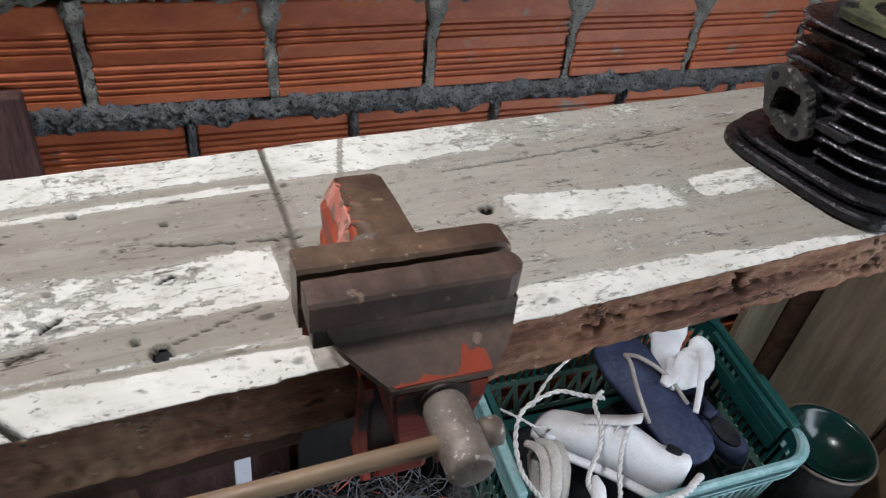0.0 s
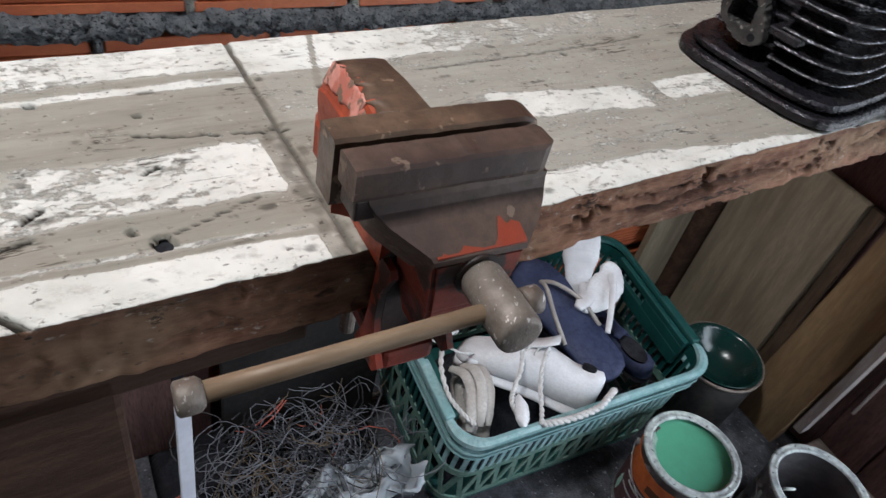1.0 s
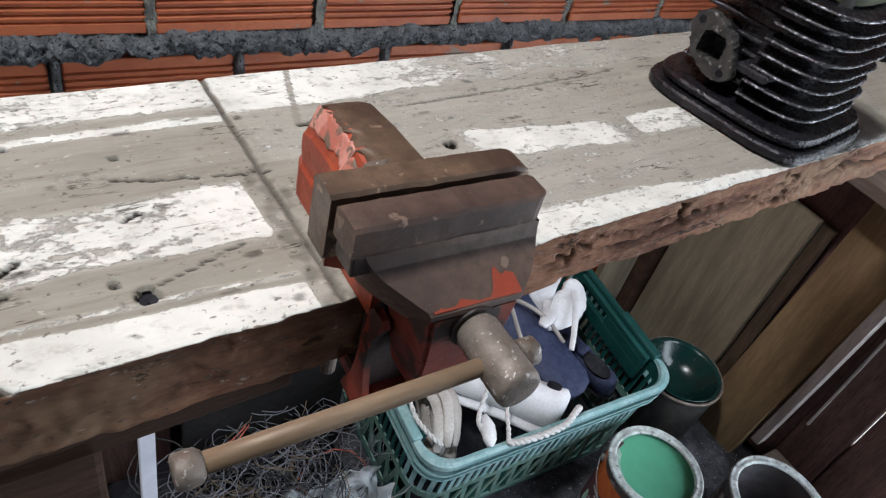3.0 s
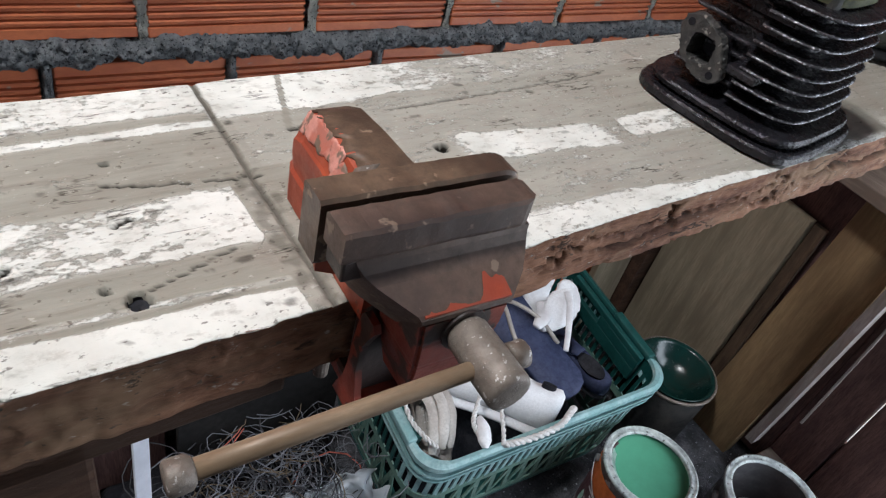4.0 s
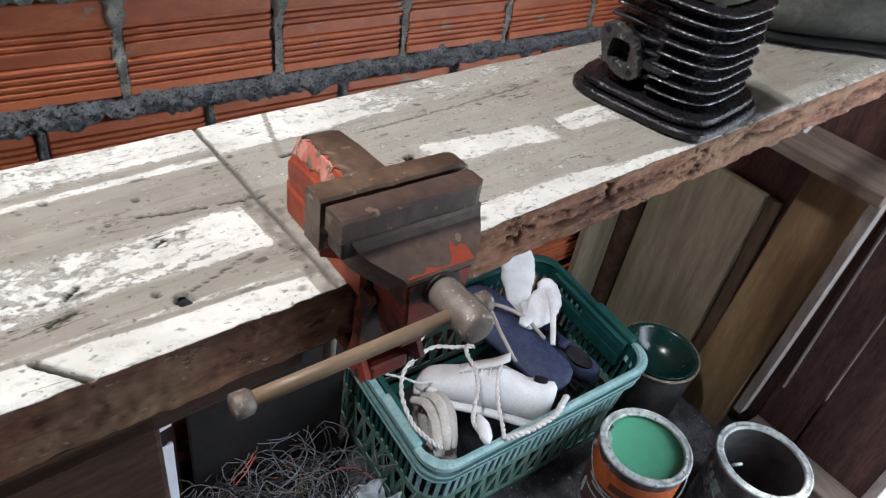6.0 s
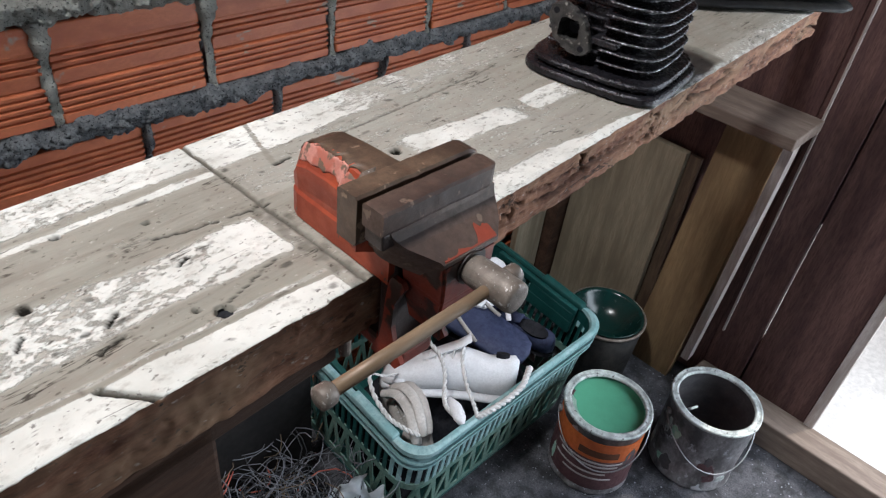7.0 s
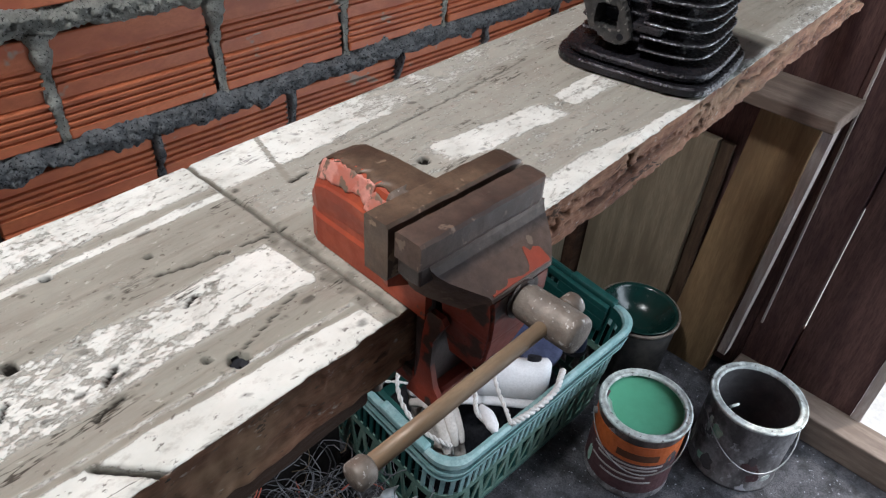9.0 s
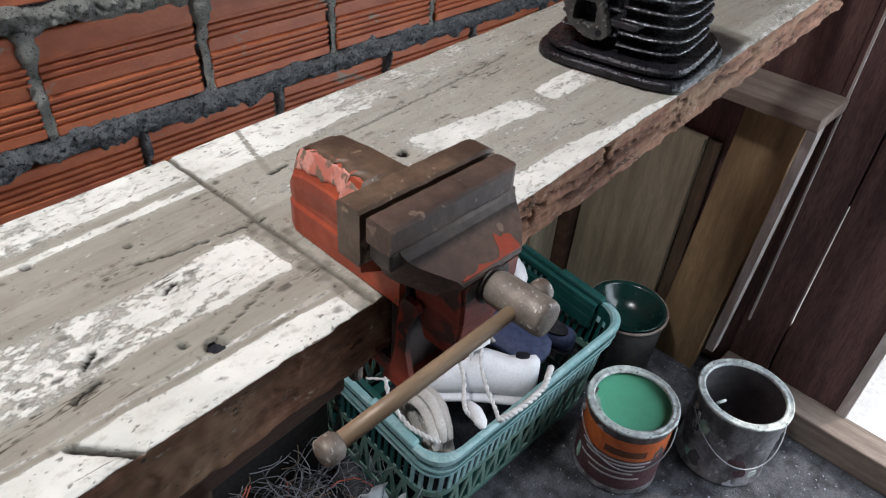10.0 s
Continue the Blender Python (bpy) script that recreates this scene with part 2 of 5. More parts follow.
def bench_material():
    m, nt, p = nodes_of("flaking_white_paint_on_old_plank")
    v = place(nt, False)
    def attr(n):
        a = nt.nodes.new("ShaderNodeAttribute")
        a.attribute_name = n
        return a.outputs["Fac"]
    grain = noise_at(nt, v, 42, 8, 0.7, (0.10, 1, 1))
    hair = noise_at(nt, v, 150, 8, 0.75, (0.10, 1, 1))
    blot = noise_at(nt, v, 22, 5, 0.6)
    wood = mix(nt, ramp(nt, grain, 0.36, 0.66), (0.36, 0.343, 0.295), (0.26, 0.244, 0.205))
    wood = mix(nt, ramp(nt, hair, 0.5, 0.72, 0, 0.6), wood, (0.14, 0.115, 0.095))
    wood = mix(nt, ramp(nt, blot, 0.52, 0.7, 0, 0.55), wood, (0.24, 0.20, 0.165))
    cloud = noise_at(nt, v, 9, 4, 0.6, (0.6, 1, 1))
    wood = mix(nt, ramp(nt, cloud, 0.46, 0.66, 0, 0.5), wood, (0.22, 0.195, 0.16))
    wood = mix(nt, ramp(nt, attr("paint"), 0.12, 0.55, 0, 0.42), wood, (0.60, 0.585, 0.535))
    raw = mix(nt, ramp(nt, noise_at(nt, v, 60, 9, 0.78, (0.22, 1, 1.2)), 0.40, 0.60), (0.36, 0.185, 0.115), (0.13, 0.06, 0.04))
    raw = mix(nt, ramp(nt, noise_at(nt, v, 26, 4, 0.6, (0.5, 1, 1)), 0.5, 0.68, 0, 0.75), raw, (0.34, 0.22, 0.14))
    wood = mix(nt, attr("side"), wood, raw)
    # paint holds where the coverage beats a flaky noise
    flk = nt.nodes.new("ShaderNodeMath")
    flk.operation = "ADD"
    a1 = noise_at(nt, v, 400, 8, 0.8, (0.6, 1, 1))
    a2 = noise_at(nt, v, 85, 8, 0.74, (0.5, 1, 1))
    nt.links.new(a1, flk.inputs[0])
    nt.links.new(a2, flk.inputs[1])
    d = nt.nodes.new("ShaderNodeMath")
    d.operation = "SUBTRACT"
    cov = nt.nodes.new("ShaderNodeMath")
    cov.operation = "MULTIPLY_ADD"
    nt.links.new(attr("paint"), cov.inputs[0])
    cov.inputs[1].default_value, cov.inputs[2].default_value = 0.46, 0.715
    nt.links.new(cov.outputs[0], d.inputs[0])
    nt.links.new(flk.outputs[0], d.inputs[1])
    paint = ramp(nt, d.outputs[0], -0.035, 0.05)
    white = mix(nt, ramp(nt, blot, 0.40, 0.66, 0, 0.7), (0.79, 0.79, 0.745), (0.55, 0.545, 0.50))
    white = mix(nt, ramp(nt, noise_at(nt, v, 130, 6, 0.7, (0.6, 1, 1)), 0.52, 0.70, 0, 0.7), white, (0.38, 0.36, 0.32))
    col = mix(nt, paint, wood, white)
    speck = noise_at(nt, v, 330, 4, 0.6, (0.6, 1, 1))
    col = mix(nt, ramp(nt, speck, 0.62, 0.68, 0, 0.75), col, (0.10, 0.085, 0.07))
    pale = noise_at(nt, v, 270, 5, 0.65, (0.5, 1, 1))
    col = mix(nt, ramp(nt, pale, 0.63, 0.70, 0, 0.5), col, (0.66, 0.63, 0.58))
    # drying cracks along the grain, in places
    ln = noise_at(nt, v, 34, 6, 0.62, (0.13, 1, 0.5))
    ab = nt.nodes.new("ShaderNodeMath")
    ab.operation = "ABSOLUTE"
    sb = nt.nodes.new("ShaderNodeMath")
    sb.operation = "SUBTRACT"
    nt.links.new(ln, sb.inputs[0])
    sb.inputs[1].default_value = 0.5
    nt.links.new(sb.outputs[0], ab.inputs[0])
    where = ramp(nt, noise_at(nt, v, 19, 4, 0.6), 0.53, 0.60)
    crack = mul(nt, ramp(nt, ab.outputs[0], 0.010, 0.003), where)
    col = mix(nt, mul(nt, crack, 0.85), col, (0.035, 0.028, 0.022))
    chipn = ramp(nt, noise_at(nt, v, 75, 6, 0.75, (0.5, 1, 1)), 0.665, 0.70)
    col = mix(nt, mul(nt, chipn, 0.85), col, (0.05, 0.042, 0.034))
    col = mix(nt, attr("dirt_shade"), col, (0.010, 0.008, 0.006))
    nt.links.new(col, p.inputs["Base Color"])
    p.inputs["Roughness"].default_value = 0.8
    p.inputs["Specular IOR Level"].default_value = 0.12
    h = nt.nodes.new("ShaderNodeMath")
    h.operation = "MULTIPLY_ADD"
    nt.links.new(paint, h.inputs[0])
    h.inputs[1].default_value = 0.35
    nt.links.new(hair, h.inputs[2])
    relief(nt, p, h.outputs[0], 0.8, 0.0016)
    return m


BENCH_MAT = bench_material()


# ---- building helpers ----
def mesh_of(name, bm, material, smooth=False):
    bmesh.ops.recalc_face_normals(bm, faces=bm.faces)
    me = bpy.data.meshes.new(name)
    bm.to_mesh(me)
    bm.free()
    me.materials.append(material)
    if smooth:
        me.shade_smooth()
    return me


def part(name, bm, material, parent, label="", smooth=False, m=None):
    ob = new(name, mesh_of(name, bm, material, smooth))
    ob.parent = parent
    if m is not None:
        ob.matrix_basis = m
    if label:
        tagged(ob, label)
    return ob


def thing(name, label, category, m, group="", kind=""):
    ob = new(name)
    ob.empty_display_size = 0.02
    ob.matrix_basis = m
    return tagged(ob, label, category, group, kind)


def single(name, bm, material, label, category, m=Matrix(), smooth=False, kind="", group=""):
    ob = new(name, mesh_of(name, bm, material, smooth))
    ob.matrix_basis = m
    return tagged(ob, label, category, group, kind)


def box(a, b, bevel=0.0, seg=2, bm=None, m=None):
    own = bmesh.new()
    bmesh.ops.create_cube(own, size=1)
    for v in own.verts:
        v.co = Vector([(a[i] + b[i]) / 2 + v.co[i] * (b[i] - a[i]) for i in range(3)])
    if bevel:
        bmesh.ops.bevel(own, geom=own.edges[:], offset=bevel, segments=seg, affect="EDGES", profile=0.5)
    if m is not None:
        own.transform(m)
    if bm is None:
        return own
    me = bpy.data.meshes.new("tmp")
    own.to_mesh(me)
    own.free()
    bm.from_mesh(me)
    bpy.data.meshes.remove(me)
    return bm


def loft(rings, cap=True, closed=True, bm=None):
    """Skin over rings of equal length."""
    bm = bm or bmesh.new()
    vs = [[bm.verts.new(p) for p in r] for r in rings]
    n = len(rings[0])
    for a, b in zip(vs, vs[1:]):
        for i in range(n if closed else n - 1):
            j = (i + 1) % n
            bm.faces.new((a[i], a[j], b[j], b[i]))
    if cap and closed:
        bm.faces.new(vs[0])
        bm.faces.new(vs[-1])
    return bm


def circle(r, z=0.0, n=32, wob=0.0, seed=0.0):
    out = []
    for i in range(n):
        a = 2 * math.pi * i / n
        q = r * (1 + wob * noise.noise((math.cos(a) * 2 + seed, math.sin(a) * 2, seed)))
        out.append(Vector((q * math.cos(a), q * math.sin(a), z)))
    return out


def lathe(profile, n=40, cap=False, wob=0.0):
    return loft([circle(r, z, n, wob) for r, z in profile], cap=cap)


def tube(points, r, n=8, bm=None, closed=False, taper=None):
    """A round tube along points."""
    pts = [Vector(p) for p in points]
    rings, side = [], None
    for i, p in enumerate(pts):
        d = pts[min(i + 1, len(pts) - 1)] - pts[max(i - 1, 0)]
        if closed:
            d = pts[(i + 1) % len(pts)] - pts[i - 1]
        d = d.normalized() if d.length > 1e-9 else Vector((0, 0, 1))
        if side is None:
            side = d.orthogonal().normalized()
        side = (side - d * side.dot(d)).normalized()
        up = d.cross(side)
        q = r * (taper[i] if taper else 1)
        rings.append([p + q * (math.cos(2 * math.pi * k / n) * side + math.sin(2 * math.pi * k / n) * up) for k in range(n)])
    if closed:
        rings.append(rings[0])
        bm = loft(rings, False, True, bm)
        return bm
    return loft(rings, True, True, bm)


def spline(ctrl, steps=8, closed=False):
    """Catmull-Rom through the control points."""
    c = [Vector(p) for p in ctrl]
    n, out = len(c), []
    for i in range(n if closed else n - 1):
        g = (lambda k: c[k % n]) if closed else (lambda k: c[max(0, min(n - 1, k))])
        p0, p1, p2, p3 = g(i - 1), g(i), g(i + 1), g(i + 2)
        for s in range(steps):
            t = s / steps
            out.append(0.5 * ((2 * p1) + (p2 - p0) * t + (2 * p0 - 5 * p1 + 4 * p2 - p3) * t * t + (3 * p1 - p0 - 3 * p2 + p3) * t ** 3))
    if not closed:
        out.append(c[-1])
    return out


def rounded_rect(hx, hy, r, z=0.0, k=5):
    out = []
    for cx, cy, a0 in ((hx - r, hy - r, 0), (-hx + r, hy - r, 90), (-hx + r, -hy + r, 180), (hx - r, -hy + r, 270)):
        for i in range(k + 1):
            a = radians(a0 + 90 * i / k)
            out.append(Vector((cx + r * math.cos(a), cy + r * math.sin(a), z)))
    return out


def fbm(x, y, z, f, octaves=4):
    s, a = 0.0, 1.0
    for _ in range(octaves):
        s += a * noise.noise((x * f, y * f, z * f))
        f, a = f * 2.1, a * 0.5
    return s


def step(a, b, x):
    t = max(0.0, min(1.0, (x - a) / (b - a)))
    return t * t * (3 - 2 * t)


# ---- the shed ----
TOP = 1.02
WALL = 0.815
COURSE, PITCH = 0.15, 0.2035
single("ground", box((-3, -3, -0.12), (1.31, 0.95, 0)), GROUND, "dark gravelly concrete floor of a shed", "floor", kind="structure")
bm = bmesh.new()
bmesh.ops.create_grid(bm, x_segments=4, y_segments=4, size=60)
single("yard", bm, PALE_GROUND, "pale sunlit ground outside the shed", "ground", pose(0, 0, -0.02), kind="structure")
bm = box((-3, -3, 2.6), (-0.80, 0.95, 2.7))
for a, b in (((-0.24, -3, 2.6), (1.31, 0.95, 2.7)), ((-0.80, -3, 2.6), (-0.24, 0.02, 2.7)), ((-0.80, 0.58, 2.6), (-0.24, 0.95, 2.7))):
    box(a, b, bm=bm)
single("ceiling", bm, PLANK_DARK, "dark boarded shed ceiling with a roof light", "ceiling", kind="structure")
# unseen west wall; its opening is made up for the fill lamp
bm = box((-3.1, -3, 0), (-3, -0.95, 2.6))
for a, e in (((-3.1, 0.35, 0), (-3, 0.95, 2.6)), ((-3.1, -0.95, 0), (-3, 0.35, 0.85)), ((-3.1, -0.95, 2.05), (-3, 0.35, 2.6))):
    box(a, e, bm=bm)
single("wall_west", bm, PLASTER, "unseen grey shed wall with an opening added for the west fill", "wall", kind="structure")
# unseen south wall; its opening is made up for the fill lamp
bm = box((-3, -3.1, 0), (-0.6, -3, 2.6))
box((1.0, -3.1, 0), (1.31, -3, 2.6), bm=bm)
box((-0.6, -3.1, 2.1), (1.0, -3, 2.6), bm=bm)
single("wall_south", bm, PLASTER, "unseen grey shed wall with an opening added for the south fill", "wall", kind="structure")

# end wall of upright planks
wall_east = thing("wall_east", "dark upright plank wall with light in its gaps", "wall", Matrix(), kind="structure")
random.seed(4)


def plank(y0, y1, z0, z1, x, mat, th=0.022, lean=0.0, parent=None, label="", name="plank"):
    bm = bmesh.new()
    ys, zs = 3, 14
    w, h = y1 - y0, z1 - z0
    seed = random.random() * 50
    rings = []
    for k in range(zs + 1):
        t = k / zs
        wob = 0.0012 * noise.noise((seed, t * 5, 0))
        a, b = y0 + wob, y1 + 0.0012 * noise.noise((seed + 9, t * 5, 0))
        e = 0.0015
        rings.append([Vector((q[0], q[1] + lean * t, z0 + h * t)) for q in ((x, a + e), (x + e, a), (x + th, a), (x + th, b), (x + e, b), (x, b - e))])
    loft(rings, bm=bm)
    return part(name, bm, mat, parent or wall_east, label)


plank(0.049, 0.2040, 0.02, 2.6, 1.262, PLANK_DARK)
plank(0.2085, 0.299, 0.02, 2.6, 1.262, PLANK_DARK)
plank(0.300, 0.388, 0.02, 2.6, 1.264, PLANK_DARK)
plank(0.389, 0.55, 0.02, 2.6, 1.285, PLANK_DARK)
plank(0.551, 0.68, 0.02, 2.6, 1.285, PLANK_DARK)
plank(0.681, 0.815, 0.02, 2.6, 1.285, PLANK_DARK)
for k in range(8):
    plank(-1.35 - 0.2 * (k + 1) + 0.003, -1.35 - 0.2 * k, 0.0, 2.6, 1.262, PLANK_DARK)
part("lintel", box((1.25, -1.35, 2.0), (1.31, 0.049, 2.6)), PLANK_DARK, wall_east)
part("backing", box((1.2845, 0.212, 0), (1.31, 0.95, 2.6)), PLANK_DARK, wall_east)
part("door_post", box((1.256, 0.028, 0.06), (1.30, 0.0485, 2.0), 0.0015), STUD_WOOD, wall_east, "pale planed strip beside the opening")
part("sill_beam", box((1.19, -1.6, 0), (1.262, 0.30, 0.072), 0.004), SHELF_WOOD, wall_east, "grey brown timber sill lying on the floor")
# unseen strips added behind the gap, so light passes only between them
part("back_batten", box((1.2845, 0.192, 0), (1.295, 0.2118, 0.20), 0.001), PLANK_DARK, wall_east)
part("back_batten", box((1.2845, 0.192, 0.515), (1.295, 0.2118, 2.6), 0.001), PLANK_DARK, wall_east)
part("light_strip", box((1.256, 0.283, 0.18), (1.262, 0.288, 0.95), 0.001), STUD_WOOD, wall_east, "thin pale batten on the planks")

grey_board = thing("grey_board", "weathered olive grey board standing against the plank wall", "board", Matrix())
plank(0.507, 0.752, 0.0, 0.553, 1.235, PLANK_GREY, 0.02, -0.008, grey_board, name="face_board")
batten = thing("brown_batten", "narrow brown batten standing between two boards", "batten", Matrix())
plank(0.476, 0.503, 0.0, 0.548, 1.250, BATTEN_WOOD, 0.011, -0.006, batten, name="face_board")
tan_plank = thing("tan_plank", "wide tan brown plank leaning against the plank wall", "plank", Matrix())
plank(0.352, 0.470, 0.0, 0.672, 1.212, PLANK_TAN, 0.026, -0.036, tan_plank, name="face_board")
corner_board = thing("corner_board", "short olive grey board standing in the corner by the brick wall", "board", Matrix())
part("face_board", box((1.085, 0.780, 0.0), (1.194, 0.797, 0.43), 0.002), PLANK_GREY, corner_board)
dark_post = thing("dark_post", "dark timber post standing beside the grey board", "post", Matrix())
plank(0.757, 0.797, 0.0, 0.70, 1.20, BROWN_WOOD, 0.05, -0.012, dark_post, name="post_body")
shelf_frame = thing("shelf_frame", "pale timber frame with a short shelf beside the wall", "frame", Matrix())
bm = loft([[Vector((x, y, z)), Vector((x + 0.03, y, z)), Vector((x + 0.03, y + w, z)), Vector((x, y + w, z))] for x, y, z, w in
           ((1.222, 0.3225, 0.072, 0.0185), (1.208, 0.3115, 0.26, 0.018), (1.191, 0.3005, 0.46, 0.019), (1.170, 0.288, 0.695, 0.018))])
part("upright", bm, STUD_WOOD, shelf_frame)
part("shelf_board", box((1.128, 0.281, 0.695), (1.2615, 0.60, 0.72), 0.003), SHELF_WOOD, shelf_frame, "dusty pale shelf board")
paper = bmesh.new()
loft([[Vector((-0.03, -0.02, 0.0005)), Vector((0.04, -0.03, 0.004)), Vector((0.045, 0.012, 0.016)), Vector((-0.01, 0.018, 0.002))],
      [Vector((-0.03, -0.02, 0.0012)), Vector((0.04, -0.03, 0.0047)), Vector((0.045, 0.012, 0.0167)), Vector((-0.01, 0.018, 0.0027))]], bm=paper)
single("paper_scrap", paper, PAPER, "folded white paper scrap on the shelf board", "paper", pose(1.222, 0.50, 0.72, 0, 0, 20))

# leaning dark board at the far end of the brick wall
bm = box((-0.07, -0.012, 0), (0.05, 0.012, 0.85), 0.003)
single("leaning_board", bm, PLANK_DARK, "dark brown board leaning against the brick wall", "board", pose(-0.19, 0.735, 0, -4.0, 0.0, 0))

# ---- bench ----
bench = thing("workbench", "old plank workbench top with flaking white paint", "workbench", pose(0, 0.187, TOP, 0, 0, 3.83))
DEPTH, THICK = 0.167, 0.036


def bench_plank():
    us = list(np.arange(-0.5, -0.12, 0.012)) + list(np.arange(-0.12, 0.46, 0.00125)) + list(np.arange(0.46, 0.815, 0.004))
    ds = list(np.linspace(DEPTH, 0.004, 132)) + [0.0024, 0.0011, 0.0003]
    zs = list(np.linspace(-0.0006, -THICK, 20))
    cracks = [((0.006, 0.0955), (0.040, 0.0880), 0.0007, 0.9), ((0.046, 0.0875), (0.0715, 0.0845), 0.0006, 0.8), ((0.099, 0.1150), (0.112, 0.1172), 0.0010, 1.0), ((0.006, 0.031), (0.042, 0.043), 0.0005, 0.7),
              ((-0.041, 0.0530), (-0.034, 0.0590), 0.0011, 1.0), ((-0.052, 0.0395), (-0.040, 0.0425), 0.0009, 0.9), ((0.004, 0.0690), (0.011, 0.0715), 0.0008, 1.0), ((0.16, 0.119), (0.335, 0.127), 0.0006, 0.6), ((-0.075, 0.064), (-0.070, 0.069), 0.0011, 0.9)]
    pits = [(0.0012, 0.0275, 0.0040, 0.016), (-0.008, 0.036, 0.0017, 0.004), (0.168, 0.079, 0.0036, 0.003), (0.1715, 0.0815, 0.002, 0.003), (0.0115, 0.1105, 0.0016, 0.003), (-0.028, 0.128, 0.0026, 0.003),
            (0.262, 0.118, 0.002, 0.003), (-0.062, 0.086, 0.003, 0.0025)]

    def seg(u, d, a, b):
        w = (b[0] - a[0], b[1] - a[1])
        t = max(0, min(1, ((u - a[0]) * w[0] + (d - a[1]) * w[1]) / (w[0] ** 2 + w[1] ** 2)))
        return math.hypot(u - a[0] - t * w[0], d - a[1] - t * w[1])

    co, paint, dirt_shade, side = [], [], [], []
    for u in us:
        for d in ds:
            n1 = noise.noise((u * 30, d * 90, 1.3))
            z = 0.0007 * fbm(u * 0.25, d, 3.0, 60, 3) + 0.0004 * n1
            pa, di = 0.0, 0.0
            dn = d + 0.0035 * noise.noise((u * 26, d * 50, 7)) + 0.0018 * noise.noise((u * 90, d * 120, 2))
            left = 1 - step(0.064, 0.068, u - 0.019 * (d - DEPTH))
            dr = d + 0.4 * (dn - d)
            rear = step(0.138, 0.1430, dr)
            line = 0.9 * step(0.1270, 0.1290, dr) * (1 - step(0.1325, 0.1350, dr))
            md = d + 0.7 * (dn - d)
            mid = step(0.043, 0.048, md) * (1 - step(0.077, 0.084, md - 0.12 * max(0, -0.02 - u)))
            edge = max(0.006, 0.0172 - 0.06 * u)
            df = d + 0.35 * (dn - d)
            front = 1 - step(edge, edge + 0.0022, df)
            fade = 1 - step(0.25, 0.5, u)
            if left > 0.5:
                pa = max(rear * (0.74 + 0.2 * noise.noise((u * 30, 2, 2))), line * 0.9, mid * (0.64 + 0.26 * step(-0.02, 0.05, u)), front * 1.15, 0.62 * step(edge + 0.004, edge + 0.005, df) * (1 - step(edge + 0.0068, edge + 0.008, df)))
                pa -= 0.35 * mid * step(0.05, -0.08, -u) if u < -0.05 else 0
                pa += 0.18 * (dn > 0.03)
            else:
                qn = dn + 0.13 * (u - 0.235)
                p1 = step(0.165, 0.19, u) * (1 - step(0.275, 0.292, u)) * step(0.054, 0.062, qn) * (1 - step(0.079, 0.087, qn))
                p2 = step(0.296, 0.30, u) * (1 - step(0.345, 0.36, u)) * step(0.052, 0.056, dn) * (1 - step(0.076, 0.08, dn))
                up3 = max(0.0045, 0.0205 - 0.115 * max(0.0, u - 0.21))
                p3 = (1 - step(up3 - 0.002, up3 + 0.003, dn)) * step(0.10, 0.13, u)
                p4 = step(0.128, 0.138, dn) * (0.9 * (1 - step(0.1, 0.24, u)) + 0.55)
                p5 = 0.5 * step(0.41, 0.45, u) * (1 - step(0.012, 0.03, dn))
                pa = max(1.0 * p1, 0.84 * p2, 0.95 * p3 * (1 - 0.3 * step(0.4, 0.5, u)), 0.92 * p4 * (0.62 + 0.38 * fade), p5, 0.35 * fade)
                if u < 0.075:
                    pa *= 0.75
            # the scribed cut across the plank
            gd = seg(u, d + 0.0, (0.0686, DEPTH), (0.0655, 0.0)) + 0.0004 * noise.noise((u * 200, d * 200, 3))
            if gd < 0.0022:
                k = 1 - step(0.0005, 0.0022, gd)
                z -= 0.0014 * k
                di = max(di, 0.6 * k)
                pa *= 1 - k
            if 0.056 < u < 0.116 and d < 0.09:
                pa *= 0.3
                di = max(di, 0.35 * step(0.30, 0.7, noise.noise((u * 160, d * 160, 41)) + 0.6 * (1 - step(0.0, 0.012, abs(u - 0.0645)))))
            g = seg(u, d, (-0.0625, 0.0205), (-0.044, -0.004))
            if g < 0.0026:
                k = 1 - step(0.0008, 0.0022, g)
                z -= 0.004 * k
                di = max(di, 0.95 * k)
                pa *= 1 - k
            g = seg(u, d, (0.115, DEPTH), (0.10, 0.118))
            if g < 0.002:
                pa *= 0.3
            for a, b, r, s in cracks:
                g = seg(u + 0.0012 * noise.noise((u * 320, d * 420, 8)), d + 0.0016 * noise.noise((u * 160, 3, 0)) + 0.0008 * noise.noise((u * 420, d * 300, 1)), a, b)
                if g < r * 1.8:
                    k = s * (1 - step(r * 0.3, r * 1.8, g))
                    z -= 0.0016 * k
                    di = max(di, min(1, 1.3 * k))
            # pits are darkened inside as well as sunk
            for a, b, r, h in pits:
                g = math.hypot(u - a, d - b) * (1 + 0.25 * noise.noise((math.atan2(d - b, u - a) * 1.2, a * 40, 0)))
                if g < r * 1.5:
                    k = 1 - step(r * 0.85, r * 1.15, g)
                    z -= h * k
                    di = max(di, min(1.0, k * 1.3))
            # the cylinder's cast shadow, deepened by darkening the wood beside it
            cyl_shadow = step(0.395, 0.425, u) * (1 - step(0.522, 0.530, u - 0.2 * d)) * step(0.004, 0.010, dn) * (1 - step(0.052, 0.072, dn + 0.25 * (u - 0.46)))
            di = max(di, cyl_shadow * (0.42 + 0.2 * noise.noise((u * 60, d * 90, 14))))
            pa *= 1 - 0.8 * cyl_shadow
            if left > 0.5 and mid > 0.2:
                worn = noise.noise((u * 62, d * 105, 17)) + 0.6 * noise.noise((u * 170, d * 260, 18)) + 1.6 * (0.01 - u)
